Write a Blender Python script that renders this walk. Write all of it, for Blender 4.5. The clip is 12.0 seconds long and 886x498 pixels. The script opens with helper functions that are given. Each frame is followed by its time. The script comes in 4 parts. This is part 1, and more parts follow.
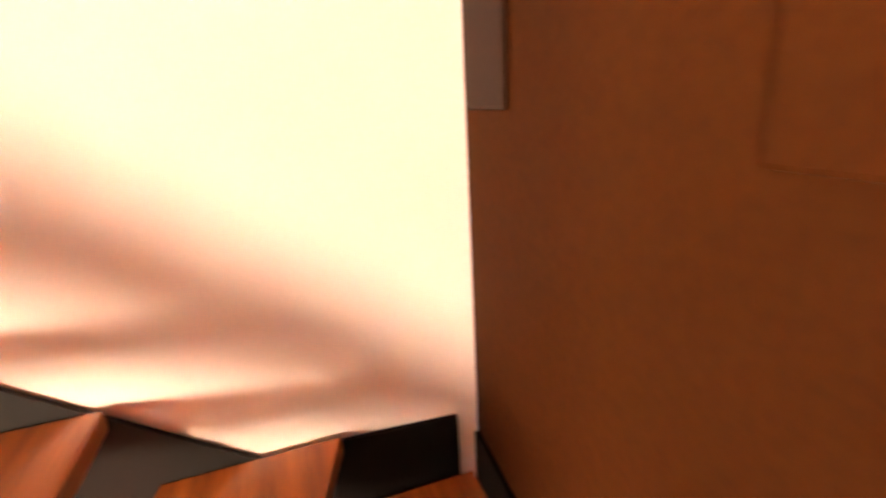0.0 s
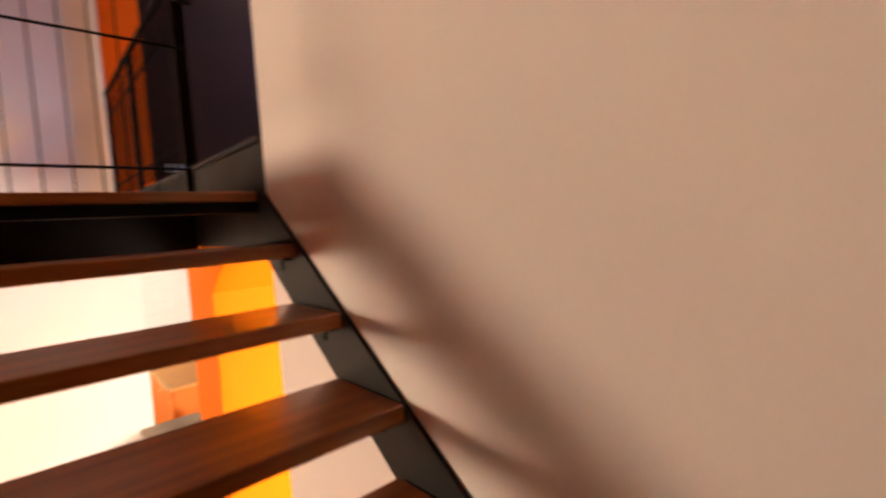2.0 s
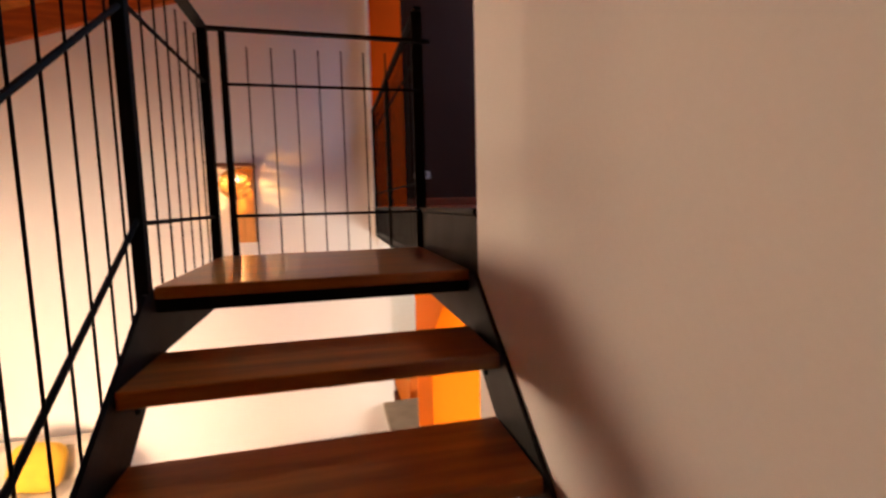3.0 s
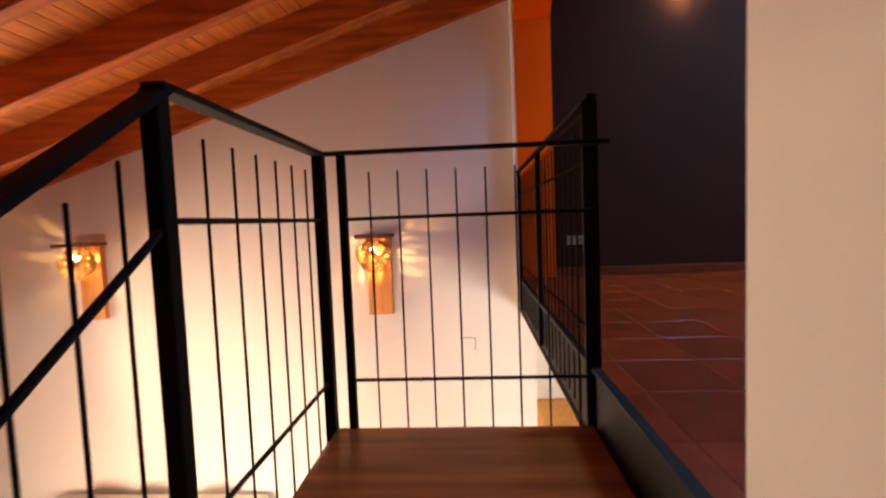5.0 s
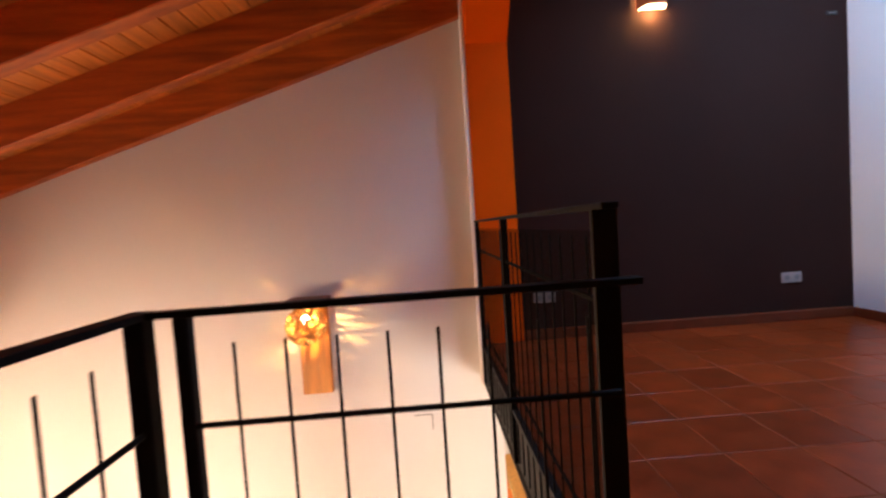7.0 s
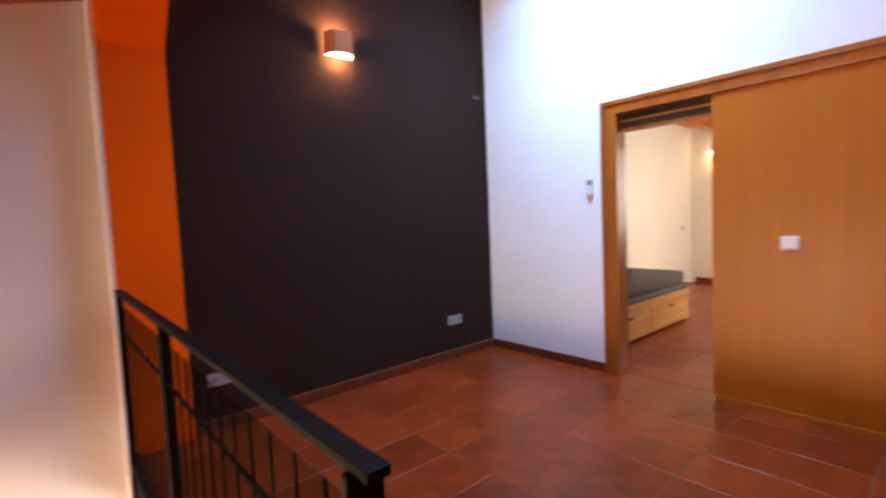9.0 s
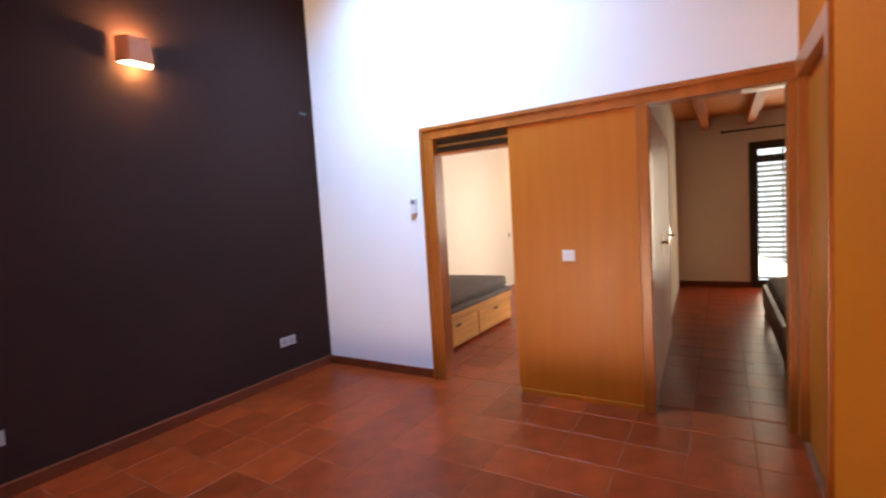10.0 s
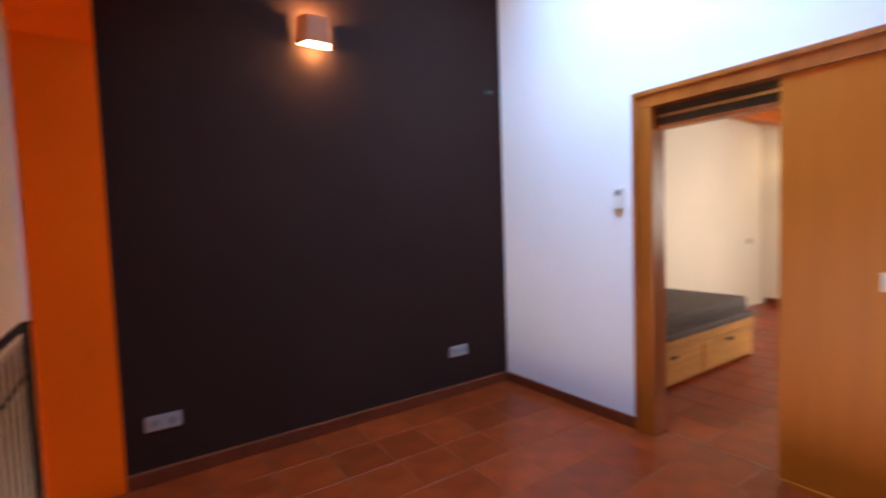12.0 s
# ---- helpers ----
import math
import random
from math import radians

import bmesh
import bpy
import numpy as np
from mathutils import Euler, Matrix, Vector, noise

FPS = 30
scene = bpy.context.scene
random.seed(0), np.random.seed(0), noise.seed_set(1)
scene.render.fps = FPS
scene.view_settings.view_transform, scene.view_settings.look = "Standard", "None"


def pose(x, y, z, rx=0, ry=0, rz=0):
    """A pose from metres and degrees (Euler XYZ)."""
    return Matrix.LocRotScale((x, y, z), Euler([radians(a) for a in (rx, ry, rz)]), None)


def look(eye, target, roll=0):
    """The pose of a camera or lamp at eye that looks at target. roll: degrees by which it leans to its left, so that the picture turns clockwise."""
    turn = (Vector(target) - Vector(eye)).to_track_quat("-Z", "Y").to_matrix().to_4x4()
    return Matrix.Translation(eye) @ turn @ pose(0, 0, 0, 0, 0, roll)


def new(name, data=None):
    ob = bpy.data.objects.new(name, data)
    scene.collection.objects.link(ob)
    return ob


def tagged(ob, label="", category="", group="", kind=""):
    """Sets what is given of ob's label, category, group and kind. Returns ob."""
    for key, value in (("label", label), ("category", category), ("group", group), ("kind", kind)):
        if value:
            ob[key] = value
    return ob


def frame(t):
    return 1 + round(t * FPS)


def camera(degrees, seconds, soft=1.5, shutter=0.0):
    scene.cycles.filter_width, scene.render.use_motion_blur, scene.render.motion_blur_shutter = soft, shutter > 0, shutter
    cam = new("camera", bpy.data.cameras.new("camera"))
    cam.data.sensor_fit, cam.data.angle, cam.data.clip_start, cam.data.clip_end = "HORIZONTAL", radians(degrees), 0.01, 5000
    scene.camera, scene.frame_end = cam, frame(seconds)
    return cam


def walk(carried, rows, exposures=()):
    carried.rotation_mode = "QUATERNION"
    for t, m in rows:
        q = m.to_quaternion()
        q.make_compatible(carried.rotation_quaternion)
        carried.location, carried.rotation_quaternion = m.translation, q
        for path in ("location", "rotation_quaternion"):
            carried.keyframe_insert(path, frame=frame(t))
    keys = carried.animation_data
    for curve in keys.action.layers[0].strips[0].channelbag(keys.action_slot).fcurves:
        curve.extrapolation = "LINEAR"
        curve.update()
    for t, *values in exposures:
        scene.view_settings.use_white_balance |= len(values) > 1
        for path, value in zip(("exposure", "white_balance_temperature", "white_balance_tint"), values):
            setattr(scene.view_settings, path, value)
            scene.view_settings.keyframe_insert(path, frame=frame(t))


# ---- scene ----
cam = camera(87.7, 12.0, soft=2.3, shutter=0.5)
PATH = [
    (0, (-0.879, -1.694, -0.65), (0.926, -2.296, -1.267), -3.3),
    (0.5, (-0.72, -1.795, -0.594), (1.168, -1.676, -1.241), -10.9),
    (1, (-0.665, -1.75, -0.682), (1.212, -1.07, -0.804), -11.4),
    (1.5, (-0.63, -1.716, -0.553), (1.036, -0.611, -0.618), -8.7),
    (2, (-0.645, -1.671, -0.331), (0.692, -0.189, -0.459), -3.5),
    (2.5, (-0.553, -1.583, -0.081), (0.345, 0.188, -0.323), -1.5),
    (3, (-0.434, -1.413, 0.022), (0.023, 0.524, -0.175), -1.4),
    (3.5, (-0.358, -1.284, 0.165), (-0.131, 0.692, -0.038), -1.4),
    (5.5, (-0.426, -0.585, 0.632), (-0.586, 1.406, 0.535), -2.3),
    (6, (-0.414, -0.405, 0.712), (-0.563, 1.588, 0.625), -2.5),
    (6.5, (-0.406, -0.235, 0.827), (-0.48, 1.761, 0.734), -3.3),
    (8.5, (-0.268, 0.275, 1.16), (0.655, 2.046, 1.053), -3.2),
    (9, (-0.286, 0.369, 1.247), (1.022, 1.877, 1.12), -2.5),
    (9.5, (-0.267, 0.36, 1.29), (1.3, 1.596, 1.153), -2.4),
    (10, (-0.206, 0.144, 1.351), (1.498, 1.183, 1.209), -3.5),
    (10.5, (-0.159, 0.114, 1.359), (1.607, 1.043, 1.228), -3.9),
    (11, (-0.026, 0.291, 1.371), (1.733, 1.236, 1.257), -2.8),
    (11.5, (0.187, 0.588, 1.323), (1.809, 1.756, 1.274), -1.9),
    (12, (0.399, 0.559, 1.328), (1.524, 2.209, 1.219), -2.0),
]
EXPOSURES = [(0, 2.18), (0.5, 2.05), (1.0, 1.3), (1.5, 0.8), (2.0, 0.15), (2.5, -0.25), (3.0, -0.4), (3.7, -0.35), (5.5, -0.2), (6.7, -0.2), (8.3, 0.14), (9.0, 0.26), (10.0, 0.42), (11.0, 0.4), (11.5, 0.28), (12, 0.0)]
walk(cam, [(t, look(eye, target, roll)) for t, eye, target, roll in PATH], EXPOSURES)

# ---- light ----
world = bpy.data.worlds.new("world")
scene.world = world
world.use_nodes = True
wn = world.node_tree.nodes
sky = wn.new("ShaderNodeTexSky")
sky.sky_type = "NISHITA"
sky.sun_disc = False
sky.sun_elevation, sky.sun_rotation = radians(37), radians(4)
wn["Background"].inputs["Strength"].default_value = 0.12
world.node_tree.links.new(sky.outputs[0], wn["Background"].inputs[0])


def sun_lamp():
    d = bpy.data.lights.new("sun", "SUN")
    d.energy, d.angle, d.color = 0.8, radians(12), (1.0, 0.97, 0.93)
    ob = new("sun", d)
    ob.matrix_world = look((0, 0, 0), (-0.05, -0.8, -0.6))


def window_light(name, eye, target, w, h, watts, colour, spread=180):
    d = bpy.data.lights.new(name, "AREA")
    d.shape, d.size, d.size_y, d.energy, d.color = "RECTANGLE", w, h, watts, colour
    d.spread = radians(spread)
    ob = new(name, d)
    ob.matrix_world = look(eye, target)


def bulb_light(name, at, watts, colour, radius=0.03):
    d = bpy.data.lights.new(name, "POINT")
    d.energy, d.color, d.shadow_soft_size = watts, colour, radius
    ob = new(name, d)
    ob.location = at


sun_lamp()
DAY = (0.29, 0.555, 1.0)
WARM = (1.0, 0.66, 0.28)
Y_BROWN_LIGHT = -1.98
window_light("living_window_light", (-5.2, 2.50, -0.5), (0, -0.6, -0.7), 1.35, 0.52, 165, (1.0, 0.69, 0.455), 150)
# fill added for the lower gable wall; no opening is known there
window_light("gable_fill_light", (-3.4, Y_BROWN_LIGHT, -1.75), (-2.6, 3.5, -2.5), 1.7, 1.5, 112, (1.0, 0.66, 0.43), 68)
# added fill that brightens the lower pier and the room behind it
window_light("lower_fill_light", (1.7, Y_BROWN_LIGHT, -1.6), (1.0, 2.0, -1.9), 1.4, 1.3, 300, (1.0, 0.88, 0.72))
window_light("skylight_light", (2.1, 2.0, 3.80), (2.6, 2.0, 0), 0.85, 1.05, 108, DAY, 130)
window_light("balcony_light", (8.0, -0.85, 1.15), (3, -0.6, 0.4), 1.2, 2.0, 28, (1.0, 0.80, 0.55))
# fill added beside the partition to brighten the bedroom; no window stands here
window_light("bedroom_fill_light", (6.4, 0.95, 1.5), (5.6, 3.4, 0.9), 1.1, 1.2, 72, (1.0, 0.91, 0.78))
# added fill so the counter front and top read bright
window_light("counter_fill_light", (-0.9, 5.44, -1.35), (0.45, 4.3, -2.2), 1.0, 0.9, 45, (1.0, 0.86, 0.66))


# ---- materials ----
def material(name, base, rough=0.6, metal=0.0, vary=0.12, scale=3.0, fine=60.0, bump=0.15, stretch=(1, 1, 1),
             second=None, object_random=0.0, emit=0.0, coat=0.0, bump_distance=0.004, spec=0.5, coat_rough=0.25):
    """A surface with broad stains, fine grain and fine relief, at real size."""
    m = bpy.data.materials.new(name)
    m.use_nodes = True
    n, l = m.node_tree.nodes, m.node_tree.links
    b = n["Principled BSDF"]
    b.inputs["Roughness"].default_value = rough
    b.inputs["Metallic"].default_value = metal
    b.inputs["Specular IOR Level"].default_value = spec
    b.inputs["Coat Weight"].default_value = coat
    b.inputs["Coat Roughness"].default_value = coat_rough
    co = n.new("ShaderNodeTexCoord")
    mp = n.new("ShaderNodeMapping")
    mp.inputs["Scale"].default_value = stretch
    l.new(co.outputs["Object"], mp.inputs[0])
    big, small = n.new("ShaderNodeTexNoise"), n.new("ShaderNodeTexNoise")
    big.inputs["Scale"].default_value, small.inputs["Scale"].default_value = scale, fine
    big.inputs["Detail"].default_value = 5
    small.inputs["Detail"].default_value = 3
    l.new(mp.outputs[0], big.inputs["Vector"])
    l.new(mp.outputs[0], small.inputs["Vector"])
    ramp = n.new("ShaderNodeValToRGB")
    lo = [c * (1 - vary) for c in base]
    hi = [min(1, c * (1 + vary)) for c in (second or base)]
    ramp.color_ramp.elements[0].position, ramp.color_ramp.elements[1].position = 0.3, 0.7
    ramp.color_ramp.elements[0].color, ramp.color_ramp.elements[1].color = (*lo, 1), (*hi, 1)
    l.new(big.outputs["Fac"], ramp.inputs[0])
    mix = n.new("ShaderNodeMix")
    mix.data_type, mix.blend_type = "RGBA", "MULTIPLY"
    mix.inputs[0].default_value = 1.0
    grain = n.new("ShaderNodeMapRange")
    grain.inputs["To Min"].default_value, grain.inputs["To Max"].default_value = 1 - vary, 1 + vary
    l.new(small.outputs["Fac"], grain.inputs[0])
    l.new(ramp.outputs[0], mix.inputs["A"])
    l.new(grain.outputs[0], mix.inputs["B"])
    last = mix.outputs["Result"]
    if object_random:
        info, rnd, m2 = n.new("ShaderNodeObjectInfo"), n.new("ShaderNodeMapRange"), n.new("ShaderNodeMix")
        geo, add = n.new("ShaderNodeNewGeometry"), n.new("ShaderNodeMath")
        add.operation = "ADD"
        l.new(info.outputs["Random"], add.inputs[0])
        l.new(geo.outputs["Random Per Island"], add.inputs[1])
        fr = n.new("ShaderNodeMath")
        fr.operation = "FRACT"
        l.new(add.outputs[0], fr.inputs[0])
        rnd.inputs["To Min"].default_value, rnd.inputs["To Max"].default_value = 1 - object_random, 1 + object_random * 0.6
        l.new(fr.outputs[0], rnd.inputs[0])
        m2.data_type, m2.blend_type = "RGBA", "MULTIPLY"
        m2.inputs[0].default_value = 1.0
        l.new(last, m2.inputs["A"])
        l.new(rnd.outputs[0], m2.inputs["B"])
        last = m2.outputs["Result"]
    l.new(last, b.inputs["Base Color"])
    rr = n.new("ShaderNodeMapRange")
    rr.inputs["To Min"].default_value, rr.inputs["To Max"].default_value = rough * 0.8, min(1, rough * 1.2)
    l.new(big.outputs["Fac"], rr.inputs[0])
    l.new(rr.outputs[0], b.inputs["Roughness"])
    bp = n.new("ShaderNodeBump")
    bp.inputs["Strength"].default_value, bp.inputs["Distance"].default_value = bump, bump_distance
    l.new(small.outputs["Fac"], bp.inputs["Height"])
    l.new(bp.outputs[0], b.inputs["Normal"])
    if emit:
        l.new(last, b.inputs["Emission Color"])
        b.inputs["Emission Strength"].default_value = emit
    return m


def glass_material():
    m = bpy.data.materials.new("window_glass")
    m.use_nodes = True
    b = m.node_tree.nodes["Principled BSDF"]
    b.inputs["Transmission Weight"].default_value, b.inputs["Roughness"].default_value = 1.0, 0.02
    return m


WHITE = material("white_plaster", (0.79, 0.78, 0.77), 0.85, vary=0.025, scale=1.2, fine=90, bump=0.09, spec=0.25)
CREAM = material("cream_plaster", (0.77, 0.70, 0.60), 0.85, vary=0.03, scale=1.2, fine=90, bump=0.09, spec=0.25)
DARK = material("dark_brown_paint", (0.039, 0.0172, 0.013), 0.8, vary=0.08, scale=1.5, fine=110, bump=0.12, spec=0.04)
ORANGE = material("orange_paint", (0.90, 0.122, 0.001), 0.8, vary=0.05, scale=1.6, fine=90, bump=0.09, spec=0.1)
AMBER = material("amber_paint", (0.88, 0.20, 0.002), 0.8, vary=0.05, scale=1.6, fine=90, bump=0.09, spec=0.1)
OCHRE = material("ochre_paint", (0.52, 0.128, 0.003), 0.8, vary=0.06, scale=1.6, fine=90, bump=0.09, spec=0.1)
RUST = material("rust_brown_paint", (0.041, 0.0118, 0.0016), 0.75, vary=0.30, scale=1.3, fine=70, bump=0.12, spec=0.08)
TILE = material("terracotta_tile", (0.205, 0.0255, 0.0045), 0.30, vary=0.16, scale=7, fine=120, bump=0.25,
                second=(0.265, 0.036, 0.0060), object_random=0.24, spec=0.26)
GROUT = material("sandy_grout", (0.23, 0.066, 0.025), 0.95, vary=0.2, scale=10, fine=150, bump=0.4, spec=0.1)
STEEL = material("black_steel", (0.006, 0.0055, 0.0055), 0.58, 0.0, vary=0.25, scale=9, fine=160, bump=0.12, spec=0.07)
GREY_STEEL = material("grey_primed_steel", (0.009, 0.009, 0.009), 0.6, 0.0, vary=0.2, scale=6, fine=140, bump=0.15, spec=0.2)
TREAD = material("dark_varnished_wood", (0.26, 0.070, 0.011), 0.34, vary=0.25, scale=5, fine=50, bump=0.12,
                 stretch=(0.35, 5, 5), second=(0.40, 0.122, 0.018), object_random=0.18, coat=0.4, coat_rough=0.11)
RAFTER = material("honey_rafter_wood", (0.37, 0.078, 0.009), 0.55, vary=0.25, scale=3, fine=40, bump=0.2,
                  stretch=(0.5, 6, 6), second=(0.47, 0.112, 0.013), object_random=0.12)
PLANK = material("honey_plank_wood", (0.52, 0.160, 0.022), 0.55, vary=0.22, scale=3, fine=40, bump=0.2,
                 stretch=(6, 0.5, 6), second=(0.6, 0.20, 0.032), object_random=0.2)
DOORWOOD = material("beech_veneer", (0.45, 0.118, 0.006), 0.40, vary=0.035, scale=2.2, fine=45, bump=0.06,
                    stretch=(6, 6, 0.4), second=(0.475, 0.128, 0.007), coat=0.0, spec=0.35)
TRIMWOOD = material("beech_trim", (0.36, 0.092, 0.009), 0.33, vary=0.18, scale=3, fine=45, bump=0.1, stretch=(4, 4, 0.6), coat=0.2)
SKIRT = material("terracotta_skirting", (0.17, 0.033, 0.010), 0.45, vary=0.18, scale=8, fine=110, bump=0.2, object_random=0.2)
PINE = material("pine_wood", (0.56, 0.29, 0.085), 0.5, vary=0.2, scale=3, fine=45, bump=0.1, stretch=(0.5, 6, 6))
COUNTER = material("orange_counter_front", (0.72, 0.17, 0.008), 0.5, vary=0.08, scale=3, fine=60, bump=0.06, spec=0.3)
LAMPWOOD = material("sconce_wood", (0.60, 0.26, 0.05), 0.5, vary=0.2, scale=4, fine=45, bump=0.12, stretch=(6, 6, 0.5))
CAPWOOD = material("sconce_cap_wood", (0.16, 0.055, 0.02), 0.5, vary=0.2, scale=6, fine=60, bump=0.15)
WICKER = material("wicker_cane", (0.34, 0.18, 0.05), 0.55, vary=0.25, scale=12, fine=90, bump=0.2)
BULB = material("glowing_bulb", (1.0, 0.86, 0.55), 0.4, vary=0.0, emit=30)
# weak emission stands in for lamplight coming through the fabric
SHADE = material("terracotta_fabric_shade", (0.36, 0.105, 0.042), 0.9, vary=0.1, scale=20, fine=300, bump=0.3, emit=0.15)
DIFFUSER = material("glowing_diffuser", (1.0, 0.84, 0.55), 0.5, vary=0.0, emit=9)
PLASTIC = material("white_plastic", (0.72, 0.70, 0.66), 0.35, vary=0.03, scale=20, fine=100, bump=0.02)
SOCKET = material("aged_beige_plastic", (0.36, 0.30, 0.27), 0.45, vary=0.06, scale=20, fine=100, bump=0.02)
HOLES = material("grey_plastic_insert", (0.22, 0.21, 0.20), 0.5, vary=0.1, scale=30, bump=0.02)
MATTRESS = material("grey_mattress_fabric", (0.115, 0.105, 0.105), 0.95, vary=0.12, scale=6, fine=220, bump=0.5)
BRASS = material("brass", (0.70, 0.50, 0.22), 0.3, 1.0, vary=0.08, scale=20, fine=120, bump=0.03)
TRACK = material("dark_aluminium_track", (0.05, 0.042, 0.035), 0.45, 0.6, vary=0.15, scale=12, bump=0.05)
DARKFRAME = material("dark_window_frame", (0.022, 0.016, 0.014), 0.45, vary=0.15, scale=8, bump=0.08)
SLATS = material("white_shutter_slats", (0.75, 0.72, 0.62), 0.5, vary=0.06, scale=8, bump=0.05)
DARKCLOTH = material("dark_leather", (0.03, 0.024, 0.022), 0.5, vary=0.15, scale=7, fine=120, bump=0.3)
GREYBOX = material("grey_stone", (0.30, 0.26, 0.20), 0.7, vary=0.15, scale=6, fine=90, bump=0.3)
CREAM_CLOTH = material("cream_fabric", (0.60, 0.54, 0.44), 0.95, vary=0.08, scale=8, fine=220, bump=0.4)
ORANGE_CLOTH = material("orange_fabric", (0.70, 0.20, 0.03), 0.95, vary=0.1, scale=8, fine=220, bump=0.4)
YELLOW_CLOTH = material("yellow_fabric", (0.78, 0.46, 0.04), 0.95, vary=0.1, scale=8, fine=220, bump=0.4)
COVER = material("grey_brown_cover", (0.027, 0.0128, 0.0078), 0.6, vary=0.2, scale=5, fine=90, bump=0.08, spec=0.15)
GLASS = glass_material()
SMOKED = material("smoked_acrylic", (0.006, 0.004, 0.003), 0.8, vary=0.05, scale=6, bump=0.0, spec=0.0)
SMOKED.node_tree.nodes["Principled BSDF"].inputs["Alpha"].default_value = 0.24
OUTSIDE = material("pale_outdoor_backdrop", (0.80, 0.86, 0.90), 1.0, vary=0.05, scale=0.4, emit=1.3)


# ---- builders ----
def thing(name, at, label, category, group="", kind=""):
    ob = new(name)
    ob.location = at
    ob.empty_display_size = 0.1
    return tagged(ob, label, category, group, kind)


def mesh_object(name, bm, mat):
    me = bpy.data.meshes.new(name)
    bmesh.ops.recalc_face_normals(bm, faces=bm.faces)
    bm.to_mesh(me)
    bm.free()
    me.materials.append(mat)
    return new(name, me)


def part(name, bm, mat, parent, label=""):
    ob = mesh_object(name, bm, mat)
    ob.parent = parent
    ob.matrix_parent_inverse = Matrix.Translation(parent.matrix_basis.translation).inverted() if parent.parent is None \
        else Matrix.Translation(parent.parent.matrix_basis.translation + (parent.matrix_parent_inverse @ parent.matrix_basis).translation).inverted()
    if label:
        ob["label"] = label
    return ob


def add_box(bm, a, b, bevel=0.0, turn=None):
    """A box between two corners, with worn edges."""
    lo = Vector([min(p, q) for p, q in zip(a, b)])
    hi = Vector([max(p, q) for p, q in zip(a, b)])
    made = bmesh.ops.create_cube(bm, size=1.0)["verts"]
    mid, size = (lo + hi) / 2, hi - lo
    for v in made:
        v.co = Vector((v.co.x * size.x, v.co.y * size.y, v.co.z * size.z))
    if bevel:
        edges = list({e for v in made for e in v.link_edges})
        made = list({v for f in bmesh.ops.bevel(bm, geom=edges, offset=bevel, segments=2, profile=0.6, affect="EDGES")["faces"]
                     for v in f.verts} | {v for v in made if v.is_valid})
    for v in made:
        v.co = (turn @ v.co if turn else v.co) + mid
    return bm


def box(a, b, bevel=0.0, turn=None):
    return add_box(bmesh.new(), a, b, bevel, turn)


def add_prism(bm, outline, axis, lo, hi):
    """An outline of (u, v) swept along x, y or z."""
    def at(u, v, w):
        return {"x": (w, u, v), "y": (u, w, v), "z": (u, v, w)}[axis]
    low = [bm.verts.new(at(u, v, lo)) for u, v in outline]
    top = [bm.verts.new(at(u, v, hi)) for u, v in outline]
    bm.faces.new(low)
    bm.faces.new(top[::-1])
    k = len(outline)
    for i in range(k):
        bm.faces.new((low[i], top[i], top[(i + 1) % k], low[(i + 1) % k]))
    return bm


def prism(outline, axis, lo, hi):
    return add_prism(bmesh.new(), outline, axis, lo, hi)


def add_rod(bm, a, b, radius, sides=8):
    a, b = Vector(a), Vector(b)
    way = b - a
    m = Matrix.Translation((a + b) / 2) @ way.to_track_quat("Z", "Y").to_matrix().to_4x4()
    bmesh.ops.create_cone(bm, cap_ends=True, segments=sides, radius1=radius, radius2=radius, depth=way.length, matrix=m)
    return bm


def rod(a, b, radius, sides=8):
    return add_rod(bmesh.new(), a, b, radius, sides)


def bar(a, b, w, h):
    """A flat steel bar from a to b, w wide across and h high, with eased edges."""
    a, b = Vector(a), Vector(b)
    way = b - a
    side = Vector((0, 0, 1)).cross(way)
    side = side.normalized() if side.length > 1e-6 else Vector((1, 0, 0))
    up = way.cross(side).normalized()
    bm = bmesh.new()
    add_box(bm, (-w / 2, -way.length / 2, -h / 2), (w / 2, way.length / 2, h / 2), min(w, h) * 0.15)
    m = Matrix((side, way.normalized(), up)).transposed()
    for v in bm.verts:
        v.co = m @ v.co + (a + b) / 2
    return bm


def structure(name, bm, mat, label, category):
    return tagged(mesh_object(name, bm, mat), label, category, kind="structure")


# ---- the plan ----
RISE, GOING, DEPTH = 0.19, 0.262, 0.30
SLOPE = 0.69        # of the stair rail
XL = -0.93          # outer side of the stair
LAND_Z, LAND_Y = -0.19, 0.83
X_DOORS, Y_DARK, Y_FAR = 2.965, 3.42, 3.56
Y_JAMB, Y_OCHRE = -0.045, -0.215
Y_BROWN = -2.05
FLOOR_LOW = -2.85
XW = 0.32           # back of the dividing wall
X_EAVE = -5.3


def roof(x):
    """Height of the underside of the rafters."""
    return 2.52 + 0.325 * x


def nosing(k):
    return (-0.02 - GOING * k) if k else 0.0


# floors
def slab():
    bm = box((0.02, Y_JAMB, -0.30), (8.1, Y_DARK, -0.0018))
    add_box(bm, (XW, -3.2, -0.30), (8.1, Y_JAMB - 0.001, -0.0018))
    add_box(bm, (X_DOORS + 0.12, Y_DARK + 0.001, -0.30), (8.1, 3.53, -0.0018))
    return structure("floor_upper", bm, GROUT, "terracotta tiled upper floor with pale grout lines", "floor")


upper_floor = slab()
lower_floor = structure("floor_lower", box((X_EAVE, Y_BROWN, FLOOR_LOW - 0.2), (8.1, Y_FAR, FLOOR_LOW - 0.0018)), GROUT,
                        "terracotta tiled floor of the living room", "floor")

